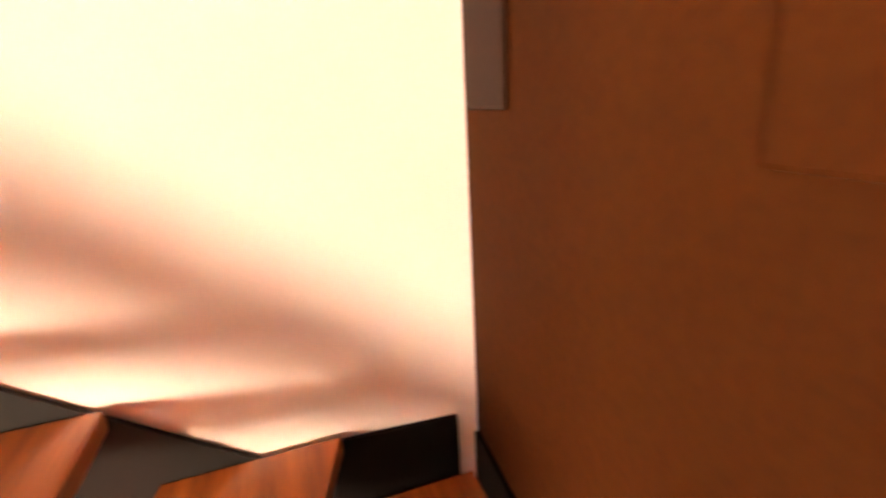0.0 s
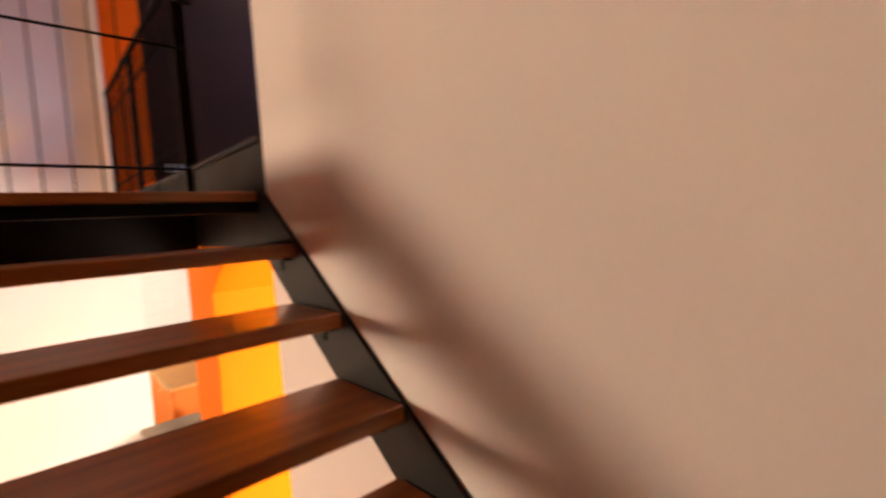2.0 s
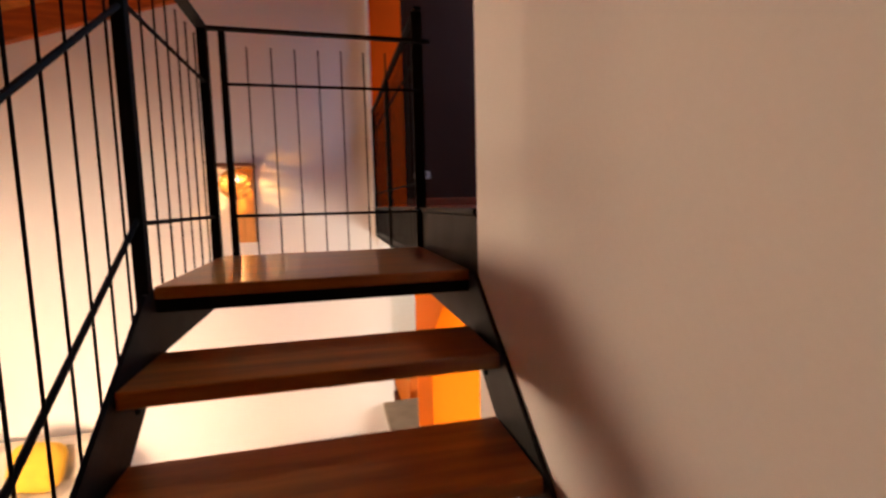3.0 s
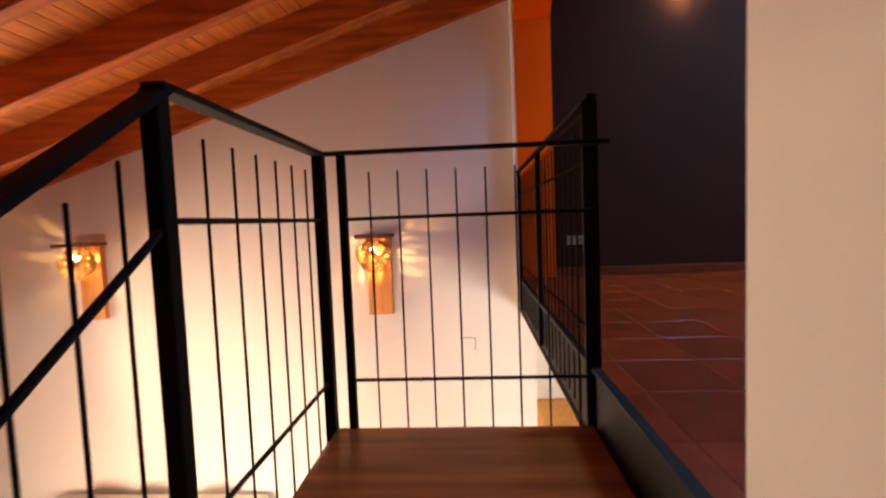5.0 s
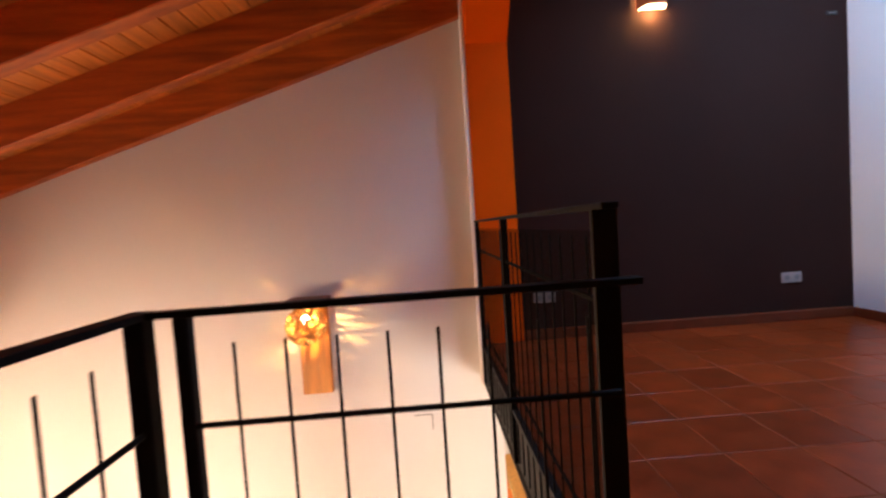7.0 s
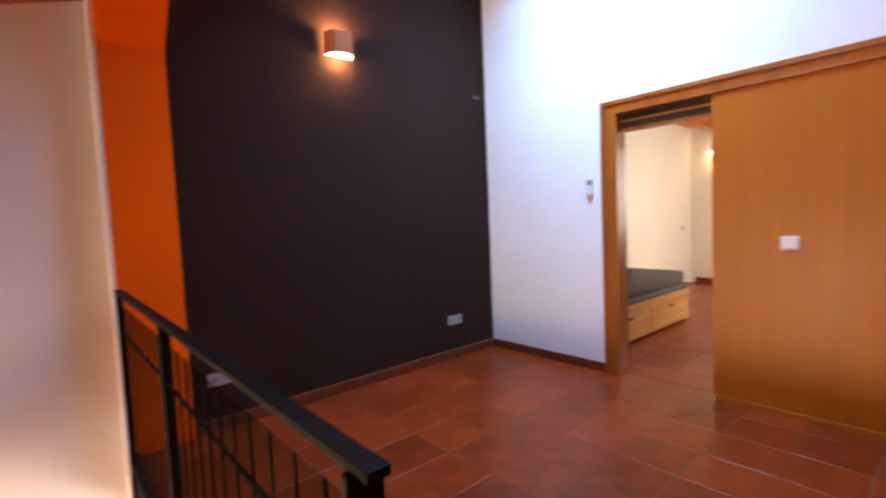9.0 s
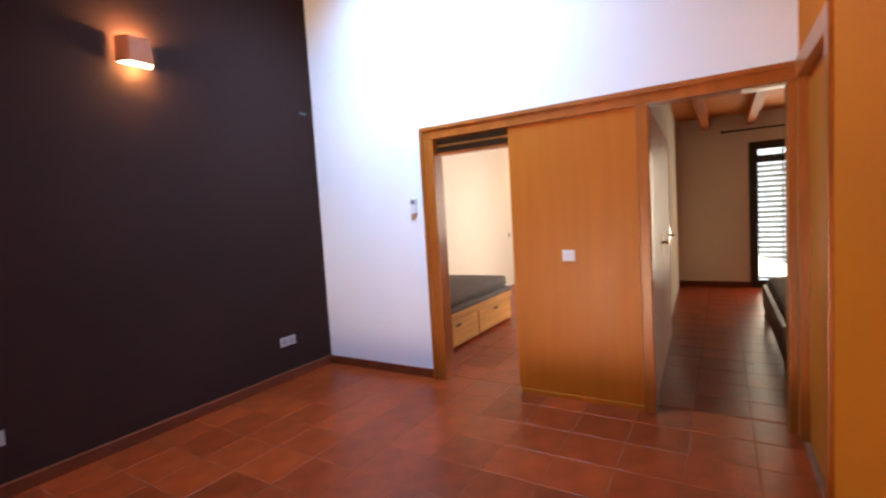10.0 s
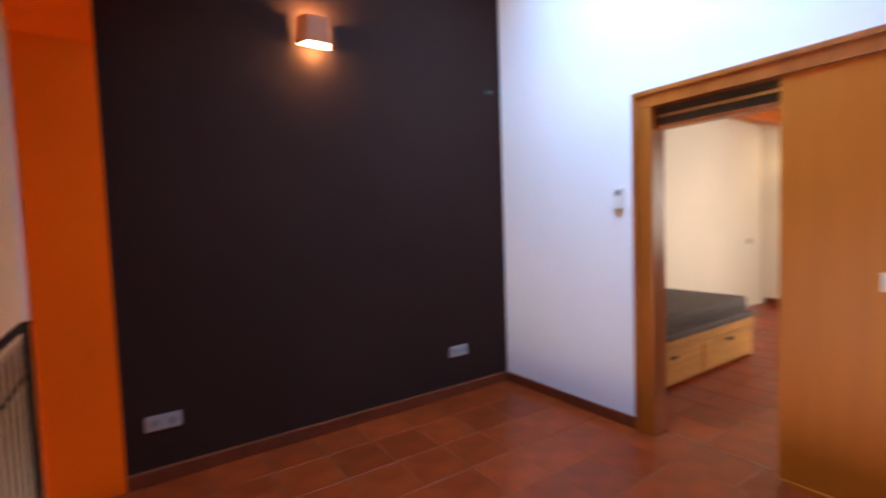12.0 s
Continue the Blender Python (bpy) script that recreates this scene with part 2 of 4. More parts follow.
# walls
def near_jamb():
    z0, z1 = 2.27, 2.98
    t = z1 - z0
    bm = bmesh.new()
    add_prism(bm, [(Y_JAMB, 0.0), (Y_JAMB + 0.005, 0.0), (Y_JAMB + 0.005, z0), (Y_JAMB + 0.005 + t, z1 - 0.005),
                   (Y_JAMB + t, z1 - 0.005), (Y_JAMB, z0 - 0.004)], "x", 0.003, XW + 0.002)
    return structure("wall_near_jamb", bm, OCHRE, "ochre painted reveal at the end of the stair wall", "wall")


def far_wall():
    outline = [(X_EAVE, FLOOR_LOW - 0.2), (0.14, FLOOR_LOW - 0.2), (0.14, -0.3), (0.02, -0.3), (0.02, 3.6), (X_EAVE, 1.4)]
    return structure("wall_far", prism(outline, "y", Y_FAR, Y_FAR + 0.25), WHITE, "white plastered gable wall with two sconces", "wall")


def dividing_wall():
    """Wall between living room and upper room, with the chamfered opening over the floor edge."""
    z0, z1 = 2.27, 2.98
    t = z1 - z0
    bm = prism([(Y_BROWN, FLOOR_LOW), (Y_JAMB, FLOOR_LOW), (Y_JAMB, 3.6), (Y_BROWN, 3.6)], "x", 0.0, XW)
    add_prism(bm, [(Y_JAMB, z0), (Y_JAMB + t, z1), (Y_JAMB + t, 3.6), (Y_JAMB, 3.6)], "x", 0.0, XW)
    add_prism(bm, [(Y_JAMB + t, z1), (3.405 - t, z1), (3.405 - t, 3.6), (Y_JAMB + t, 3.6)], "x", 0.0, XW)
    return structure("wall_stair", bm, WHITE, "white plastered wall beside the steel stair", "wall")


def orange_lining():
    """Orange painted soffit and jambs of the opening, 4 mm proud."""
    z0, z1 = 2.27, 2.98
    t = z1 - z0
    y1 = 3.405
    bm = prism([(y1, -0.02), (y1, z0), (y1 - t, z1), (y1 - t, 3.6), (Y_FAR, 3.6), (Y_FAR, -0.02)], "x", 0.004, XW)
    add_prism(bm, [(Y_JAMB + t, z1 - 0.005), (y1 - t, z1 - 0.005), (y1 - t, z1 - 0.001), (Y_JAMB + t, z1 - 0.001)], "x", 0.003, XW)
    return structure("wall_arch_lining", bm, ORANGE, "orange painted reveal of the chamfered wall opening", "wall")


far_wall()
dividing_wall()
orange_lining()
near_jamb()
structure("wall_pier_edge", box((-0.018, 3.41, -0.3), (0.002, Y_FAR, 3.4)), WHITE, "white plastered edge of the orange pier", "wall")
structure("wall_dark", box((XW, Y_DARK, -0.02), (X_DOORS, Y_DARK + 0.2, 3.75)), DARK, "dark brown painted accent wall", "wall")


def brown_wall():
    bm = bmesh.new()
    for x0, x1, z0, z1 in ((X_EAVE, -4.3, FLOOR_LOW, 2.6), (-2.5, -0.002, FLOOR_LOW, 2.6), (-4.3, -2.5, FLOOR_LOW, -2.55), (-4.3, -2.5, -0.95, 2.6)):
        add_box(bm, (x0, Y_BROWN - 0.2, z0), (x1, Y_BROWN, z1))
    structure("wall_brown", bm, RUST, "rust brown painted wall at the stair turn", "wall")
    # unseen window, added so the gable fill has an opening behind it
    w = thing("window_5_added", (-3.4, Y_BROWN - 0.1, -1.75), "wide dark framed window added out of view to light the gable wall", "window", kind="structure")
    for x0, x1, z0, z1 in ((-4.3, -4.24, -2.55, -0.95), (-2.56, -2.5, -2.55, -0.95), (-4.24, -2.56, -2.55, -2.49), (-4.24, -2.56, -1.01, -0.95), (-3.43, -3.37, -2.49, -1.01)):
        part("window_frame", box((x0, Y_BROWN - 0.14, z0), (x1, Y_BROWN - 0.08, z1), 0.004), DARKFRAME, w)
    for x0, x1 in ((-4.24, -3.43), (-3.37, -2.56)):
        g = part("pane", box((x0, Y_BROWN - 0.115, -2.49), (x1, Y_BROWN - 0.109, -1.01)), GLASS, w)
        g.visible_shadow = False


brown_wall()
structure("wall_ochre", box((XW, Y_OCHRE - 0.12, 0), (2.05, Y_OCHRE, 3.75)), OCHRE, "ochre painted side wall", "wall")
structure("wall_ochre_over_door", box((2.05, Y_OCHRE - 0.12, 2.05), (X_DOORS, Y_OCHRE, 3.75)), OCHRE, "ochre painted wall above the door", "wall")


def door_wall():
    bm = box((X_DOORS, 2.20, -0.02), (X_DOORS + 0.12, Y_DARK + 0.2, 3.75))
    add_box(bm, (X_DOORS, Y_OCHRE - 0.12, 2.05), (X_DOORS + 0.12, 2.20, 3.75))
    return structure("wall_doors", bm, WHITE, "white plastered wall above the wooden door front", "wall")


door_wall()


def eave_wall():
    """Outer wall with the living room window."""
    bm = bmesh.new()
    for a, b in (((Y_BROWN, FLOOR_LOW), (1.7, 1.3)), ((3.3, FLOOR_LOW), (Y_FAR, 1.3)), ((1.7, FLOOR_LOW), (3.3, -0.85)), ((1.7, -0.15), (3.3, 1.3))):
        add_box(bm, (X_EAVE - 0.25, a[0], a[1]), (X_EAVE, b[0], b[1]))
    return structure("wall_eave", bm, WHITE, "white plastered outer wall with a window", "wall")


eave_wall()


def bedroom_walls():
    structure("wall_bedroom_back", box((3.09, 3.53, 0), (8.1, 3.65, 2.6)), CREAM, "cream plastered bedroom wall", "wall")
    bm = prism([(3.6, 0), (-0.20, 0), (-0.20, 2.16), (-1.55, 2.16), (-1.55, 0), (-3.2, 0), (-3.2, 2.7), (3.6, 2.7)], "x", 8.1, 8.3)
    structure("wall_bedroom_end", bm, CREAM, "cream plastered end wall of the bedrooms", "wall")
    bm = prism([(3.09, 0.585), (8.1, 0.76), (8.1, 0.86), (3.09, 0.685)], "z", 0, 2.6)
    structure("wall_between_bedrooms", bm, CREAM, "cream plastered partition between the bedrooms", "wall")
    structure("wall_bedroom_side", box((2.0, -3.3, 0), (8.1, -3.2, 2.7)), CREAM, "cream plastered bedroom side wall", "wall")
    structure("wall_closet_side", box((1.9, -3.2, 0), (2.0, Y_OCHRE - 0.12, 2.7)), CREAM, "cream plastered side wall", "wall")


bedroom_walls()


# roof
def roof_boards():
    """Boards run across the rafters; each board has a groove between."""
    bm = bmesh.new()
    w = 0.11
    x = X_EAVE
    while x < 0.0:
        x1 = min(x + w - 0.008, 0.0)
        z0, z1 = roof(x) + 0.245, roof(x1) + 0.245
        add_prism(bm, [(x, z0), (x1, z1), (x1, z1 + 0.02), (x, z0 + 0.02)], "y", Y_BROWN - 0.2, Y_FAR + 0.2)
        x += w
    add_prism(bm, [(X_EAVE - 0.3, roof(X_EAVE - 0.3) + 0.275), (0.0, roof(0) + 0.275), (0.0, roof(0) + 0.33), (X_EAVE - 0.3, roof(X_EAVE - 0.3) + 0.33)],
              "y", Y_BROWN - 0.2, Y_FAR + 0.2)
    return structure("ceiling_living", bm, PLANK, "honey coloured board ceiling above the rafters", "ceiling")


roof_boards()


def rafters():
    for y, half in ((Y_FAR - 0.04, 0.04), (2.87, 0.045), (2.16, 0.05), (1.45, 0.05), (0.74, 0.05), (0.03, 0.05), (-0.68, 0.05), (-1.39, 0.05)):
        h = 0.25
        bm = prism([(X_EAVE, roof(X_EAVE)), (-0.012, roof(-0.012)), (-0.012, roof(-0.012) + h), (X_EAVE, roof(X_EAVE) + h)], "y", y - half, y + half)
        bmesh.ops.bevel(bm, geom=list(bm.edges), offset=0.006, segments=1, affect="EDGES")
        tagged(mesh_object("rafter", bm, RAFTER), "honey coloured sloping roof rafter", "rafter", "roof rafters", "structure")


rafters()


def upper_ceiling():
    """Sloping ceiling over the upper room, with a roof window."""
    bm = bmesh.new()
    zs = lambda x: 3.55 + 0.2 * x
    for (x0, x1, y0, y1) in ((0.0, 1.6, -0.4, 3.6), (2.6, 3.1, -0.4, 3.6), (1.6, 2.6, -0.4, 1.5), (1.6, 2.6, 2.7, 3.6)):
        add_prism(bm, [(x0, zs(x0)), (x1, zs(x1)), (x1, zs(x1) + 0.15), (x0, zs(x0) + 0.15)], "y", y0, y1)
    structure("ceiling_upper", bm, WHITE, "white sloping ceiling with a roof window", "ceiling")


upper_ceiling()
structure("ceiling_bedroom", box((3.09, -3.2, 2.60), (8.1, 3.6, 2.72)), PLANK, "wooden board ceiling of the bedrooms", "ceiling")
structure("ceiling_closet", box((1.9, -3.3, 2.60), (3.09, Y_OCHRE - 0.12, 2.72)), PLANK, "wooden board ceiling behind the door", "ceiling")
for yb in (3.0, 2.3, 1.5, 0.35, -0.22, -0.9, -1.6):
    tagged(mesh_object("ceiling_beam", box((3.10, yb - 0.05, 2.42), (8.09, yb + 0.05, 2.60), 0.006), RAFTER),
           "honey coloured wooden ceiling beam", "beam", "bedroom ceiling beams", "structure")


# ---- stair ----
def staircase():
    st = thing("staircase", (-0.46, -0.9, FLOOR_LOW), "black steel staircase with dark varnished open wooden treads", "staircase")
    for x in (XL - 0.01, -0.014):
        lo, hi = -1.70, 0.02
        top = lambda y: -0.167 + min(y, -0.05) * 0.751
        low = lambda y: -0.405 + y * 0.755
        outline = [(lo, low(lo)), (hi, low(hi)), (LAND_Y, low(hi)), (LAND_Y, top(hi)), (-0.05, top(hi)), (-1.57, top(-1.57)), (lo, -1.345)]
        part("stringer", prism(outline, "x", x, x + 0.012), GREY_STEEL if x > -0.5 else STEEL, st, "flat dark steel stringer")
    part("landing_beam", box((XL, 0.01, -0.265), (-0.015, 0.06, -0.226), 0.004), STEEL, st)
    part("landing_beam", box((XL, LAND_Y - 0.03, -0.41), (-0.015, LAND_Y - 0.018, -0.228), 0.003), STEEL, st)
    part("landing_board", box((XL + 0.002, 0.0, LAND_Z - 0.036), (-0.016, LAND_Y, LAND_Z), 0.006), TREAD, st, "glossy dark wooden landing board")
    for k in range(1, 6):
        y, z = nosing(k), -RISE * (k + 1)
        part("tread", box((XL + 0.004, y, z - 0.042), (-0.018, y + DEPTH, z), 0.006), TREAD, st)
        for x0, x1 in ((XL + 0.004, XL + 0.03), (-0.045, -0.018)):
            br = part("tread_bracket", box((x0, y + 0.03, z - 0.052), (x1, y + DEPTH - 0.03, z - 0.043), 0.002), STEEL, st)
            part("bolt", rod(((x0 + x1) / 2, y + 0.08, z - 0.085), ((x0 + x1) / 2, y + 0.08, z - 0.052), 0.006), STEEL, br)
    z6 = -RISE * 7
    part("tread", prism([(-0.018, -1.725), (-0.018, -1.38), (XL + 0.004, -1.17), (XL + 0.004, -1.43)], "z", z6 - 0.042, z6), TREAD, st)
    z7 = -RISE * 8
    part("landing_board", prism([(-0.03, Y_BROWN + 0.03), (-0.03, -1.60), (XL, -1.35), (XL, Y_BROWN + 0.03)], "z", z7 - 0.042, z7), TREAD, st, "lower corner landing board of dark wood")
    part("wall_plate", prism([(-1.70, -1.62), (-1.70, -1.345), (Y_BROWN + 0.055, -1.365), (Y_BROWN + 0.055, -1.64)], "x", -0.014, -0.002), STEEL, st)
    part("wall_plate", prism([(-0.016, -1.65), (-0.016, -1.42), (-0.4, -1.48), (-2.6, -2.85), (-2.9, -2.85)], "y", Y_BROWN + 0.002, Y_BROWN + 0.014), STEEL, st)
    for k in range(8, 14):
        x = XL - (k - 8) * 0.26
        z = -RISE * (k + 1)
        part("tread", box((x - 0.30, Y_BROWN + 0.03, z - 0.042), (x, -1.2, z), 0.006), TREAD, st)
    part("stringer", prism([(XL, -1.72), (XL, -1.5), (-2.7, -2.6), (-2.7, -2.82)], "y", -1.19, -1.178), STEEL, st)
    return st


staircase()

TOP, MID, LOWB, TIP = 0.785, 0.563, -0.013, 0.725


def landing_railing():
    r = thing("landing_railing", (XL, 0.4, LAND_Z), "black steel railing with thin balusters round the wooden landing", "railing")
    x = XL - 0.012
    posts = [((x - 0.004, -0.012), 0.034, 0.034), ((x, LAND_Y - 0.02), 0.038, 0.04), ((-0.868, LAND_Y), 0.028, 0.03)]
    for (px, py), w, d in posts:
        part("post", box((px - w / 2, py - d / 2, -0.42), (px + w / 2, py + d / 2, TOP), 0.004), STEEL, r)
    part("handrail", bar((x, -0.02, TOP + 0.006), (x, LAND_Y, TOP + 0.006), 0.045, 0.014), STEEL, r)
    part("handrail", bar((x, LAND_Y - 0.02, TOP + 0.006), (0.05, LAND_Y - 0.005, TOP + 0.006), 0.03, 0.014), STEEL, r)
    for z in (MID, LOWB):
        part("crossbar", rod((x, 0.0, z), (x, LAND_Y - 0.02, z), 0.0065), STEEL, r)
        part("crossbar", rod((-0.868, LAND_Y - 0.008, z), (0.0, LAND_Y - 0.005, z), 0.0065), STEEL, r)
    for i in range(6):
        y = 0.118 + 0.112 * i
        part("baluster", rod((x, y, -0.36), (x, y, TIP), 0.0034), STEEL, r)
    for i in range(8):
        px = -0.77 + 0.101 * i
        if px < -0.05:
            part("baluster", rod((px, LAND_Y - 0.007, -0.34), (px, LAND_Y - 0.007, TIP), 0.0034), STEEL, r)
    return r


def stair_railing():
    slope = SLOPE
    r = thing("stair_railing", (XL, -0.8, -0.8), "black steel railing with thin balusters along the stair flight", "railing")
    x = XL - 0.012
    y1 = -1.42
    def line(z0, a=0.0, b=y1):
        return (x, a, z0 + a * slope), (x, b, z0 + b * slope)
    part("handrail", bar(*line(TOP + 0.004), 0.045, 0.014), STEEL, r)
    part("crossbar", rod(*line(MID), 0.0075), STEEL, r)
    part("crossbar", rod(*line(0.015), 0.0075), STEEL, r)
    part("post", box((x - 0.022, y1 - 0.022, y1 * slope - 0.45), (x + 0.022, y1 + 0.022, TOP + y1 * slope), 0.004), STEEL, r)
    y = -0.11
    while y > y1 + 0.05:
        part("baluster", rod((x, y, -0.33 + y * slope), (x, y, TIP + 0.005 + y * slope), 0.0034), STEEL, r)
        y -= 0.096
    return r


def gallery_railing():
    r = thing("gallery_railing", (0.0, 2.0, 0.0), "black steel railing along the edge of the upper floor", "railing")
    x, top = -0.002, 0.94
    for y, w, d in ((0.87, 0.055, 0.016), (2.14, 0.034, 0.034), (3.31, 0.03, 0.03)):
        part("post", box((x - w / 2, y - d / 2, -0.27), (x + w / 2, y + d / 2, top), 0.004), STEEL, r)
    part("handrail", bar((x, 0.83, top + 0.006), (x, 3.34, top + 0.006), 0.036, 0.014), STEEL, r)
    for z in (0.735, 0.13):
        part("crossbar", rod((x, 0.87, z), (x, 3.31, z), 0.0065), STEEL, r)
    y = 0.98
    while y < 3.2:
        part("baluster", rod((x, y, -0.24), (x, y, 0.88), 0.0035), STEEL, r)
        y += 0.1085
    for y0, y1 in ((0.882, 2.12), (2.16, 3.292)):
        g = part("guard_panel", box((x - 0.014, y0, 0.02), (x - 0.010, y1, 0.895), 0.001), SMOKED, r, "smoked transparent guard panel")
        g.visible_shadow = False
    return r


landing_railing()
stair_railing()
gallery_railing()


def floor_edge():
    bm = prism([(-0.012, -0.30), (0.02, -0.30), (0.02, 0.004), (-0.012, 0.004), (-0.012, -0.014), (0.002, -0.022), (0.002, -0.278), (-0.012, -0.288)],
               "y", Y_JAMB + 0.008, 3.404)
    return structure("trim_floor_edge", bm, GREY_STEEL, "dark grey steel channel along the floor edge", "trim")


floor_edge()


# ---- sconces on the gable wall ----
def cane_ball(radius, seed):
    rnd = random.Random(seed)
    bm = bmesh.new()
    for i in range(44):
        axis = Vector((rnd.gauss(0, 1), rnd.gauss(0, 1), rnd.gauss(0, 1.3))).normalized()
        off = rnd.uniform(-0.75, 0.75) * radius
        rr = math.sqrt(max(radius ** 2 - off ** 2, 1e-4)) * rnd.uniform(0.97, 1.03)
        m = axis.to_track_quat("Z", "Y").to_matrix()
        n, t = 22, 0.0050
        rings = []
        for a in range(n):
            u = 2 * math.pi * a / n
            d = m @ Vector((math.cos(u), math.sin(u), 0))
            c = d * rr + axis * off
            rings.append([bm.verts.new(c + d * t * p + axis * t * q) for p, q in ((1, 0), (0, 1), (-1, 0), (0, -1))])
        for a in range(n):
            p, q = rings[a], rings[(a + 1) % n]
            for j in range(4):
                bm.faces.new((p[j], q[j], q[(j + 1) % 4], p[(j + 1) % 4]))
    return bm


def shifted(bm, at):
    for v in bm.verts:
        v.co += Vector(at)
    return bm


def ball(radius, at, u=14, v=10):
    bm = bmesh.new()
    bmesh.ops.create_uvsphere(bm, u_segments=u, v_segments=v, radius=radius)
    return shifted(bm, at)


def cane_sconce(x, z, seed):
    s = thing("wall_sconce", (x, Y_FAR, z), "lit wooden wall sconce with a woven cane ball shade", "wall lamp", "cane sconces on the gable wall")
    part("backboard", box((x - 0.115, Y_FAR - 0.06, z - 0.60), (x + 0.115, Y_FAR, z + 0.13), 0.006), LAMPWOOD, s, "honey wood backboard")
    part("cap", box((x - 0.165, Y_FAR - 0.30, z + 0.13), (x + 0.145, Y_FAR, z + 0.165), 0.005), CAPWOOD, s, "dark wooden cap board")
    c = (x - 0.02, Y_FAR - 0.185, z - 0.03)
    part("cane_ball", shifted(cane_ball(0.145, seed), c), WICKER, s, "woven cane ball shade")["kind"] = "stuff"
    b = part("bulb", ball(0.032, (c[0], c[1], c[2] + 0.05)), BULB, s, "glowing warm bulb")
    part("bulb_holder", rod((c[0], c[1], c[2] + 0.08), (c[0], c[1], z + 0.132), 0.018, 12), PLASTIC, b)
    bulb_light("sconce_bulb_light", (c[0], c[1], c[2]), 22.0, (1.0, 0.50, 0.14), 0.008)
    return s


cane_sconce(-1.305, 0.28, 3)
cane_sconce(-4.17, 0.30, 8)


# ---- shade sconce on the dark wall ----
def shade_sconce():
    x, z = 1.42, 2.52
    s = thing("wall_lamp", (x, Y_DARK, z), "lit wall lamp with a terracotta fabric half shade", "wall lamp")
    bm = bmesh.new()
    n = 24
    rows = []
    for zz in (-0.075, 0.085):
        k = 1.0 if zz < 0 else 0.93
        outer = [bm.verts.new((x - 0.11 * k + 0.22 * k * i / n, Y_DARK - 0.02 - 0.10 * k * min(1.0, (1 - abs(2 * i / n - 1) ** 4) * 1.15), z + zz)) for i in range(n + 1)]
        inner = [bm.verts.new((v.co.x * 0.97 + x * 0.03, v.co.y + 0.004, v.co.z)) for v in outer]
        rows.append((outer, inner))
    for i in range(n):
        for side in (0, 1):
            bm.faces.new((rows[0][side][i], rows[0][side][i + 1], rows[1][side][i + 1], rows[1][side][i]))
        for r in (0, 1):
            bm.faces.new((rows[r][0][i], rows[r][0][i + 1], rows[r][1][i + 1], rows[r][1][i]))
    part("shade", bm, SHADE, s, "terracotta fabric shade")
    part("diffuser", prism([(x - 0.104 + 0.208 * i / 16, Y_DARK - 0.022 - 0.092 * min(1.0, (1 - abs(i / 8 - 1) ** 4) * 1.15)) for i in range(17)], "z", z - 0.074, z - 0.066), DIFFUSER, s, "glowing warm diffuser")
    part("wall_bracket", box((x - 0.05, Y_DARK - 0.02, z - 0.05), (x + 0.05, Y_DARK, z + 0.05), 0.004), PLASTIC, s)
    bulb_light("wall_lamp_light_up", (x, Y_DARK - 0.06, z + 0.06), 20.0, WARM, 0.02)
    bulb_light("wall_lamp_light_down", (x, Y_DARK - 0.06, z - 0.095), 7.0, WARM, 0.02)


shade_sconce()


def socket(at, width, normal, label, count=2):
    """A plate with round inserts on a wall facing -y or -x."""
    x, y, z = at
    s = thing("wall_socket", at, label, "socket")
    h = 0.04
    if normal == "y":
        p = part("plate", box((x - width / 2, y - 0.010, z - h), (x + width / 2, y, z + h), 0.003), SOCKET, s)
        for i in range(count):
            cx = x - width / 2 + width * (i + 0.5) / count
            part("insert", rod((cx, y - 0.0125, z), (cx, y - 0.009, z), 0.021, 14), HOLES, p)
    else:
        p = part("plate", box((x - 0.010, y - width / 2, z - h), (x, y + width / 2, z + h), 0.003), PLASTIC, s)
        for i in range(count):
            cy = y - width / 2 + width * (i + 0.5) / count
            part("rocker", box((x - 0.014, cy - 0.03, z - 0.03), (x - 0.0095, cy + 0.03, z + 0.03), 0.002), PLASTIC, p)
    return s


socket((2.46, Y_DARK, 0.345), 0.16, "y", "beige white double socket low on the dark wall")
socket((0.50, Y_DARK, 0.325), 0.17, "y", "beige white double socket near the orange pier")
socket((X_DOORS - 0.002, 1.06, 1.025), 0.085, "x", "white light switch on the wooden panel", 1)
socket((7.72, 3.53, 0.93), 0.08, "y", "small round switch on the cream bedroom wall", 1)


def hook_plate():
    x, z = 2.84, 2.36
    # stands for a small dark hook; the plate and slot are invented
    s = thing("hook_plate", (x, Y_DARK, z), "small dark hook plate high on the brown wall", "outlet")
    p = part("plate", box((x - 0.045, Y_DARK - 0.008, z - 0.016), (x + 0.045, Y_DARK, z + 0.016), 0.003), DARKFRAME, s)
    part("slot", box((x - 0.03, Y_DARK - 0.0105, z - 0.004), (x + 0.03, Y_DARK - 0.0075, z + 0.004), 0.001), HOLES, p)


hook_plate()


def thermostat():
    x, y, z = X_DOORS, 2.33, 1.45
    s = thing("thermostat", (x, y, z), "small white thermostat with a dark display", "thermostat")
    b = part("body", box((x - 0.022, y - 0.03, z - 0.065), (x, y + 0.03, z + 0.065), 0.004), PLASTIC, s)
    part("display", box((x - 0.0245, y - 0.02, z + 0.015), (x - 0.021, y + 0.02, z + 0.05), 0.001), HOLES, b)


thermostat()


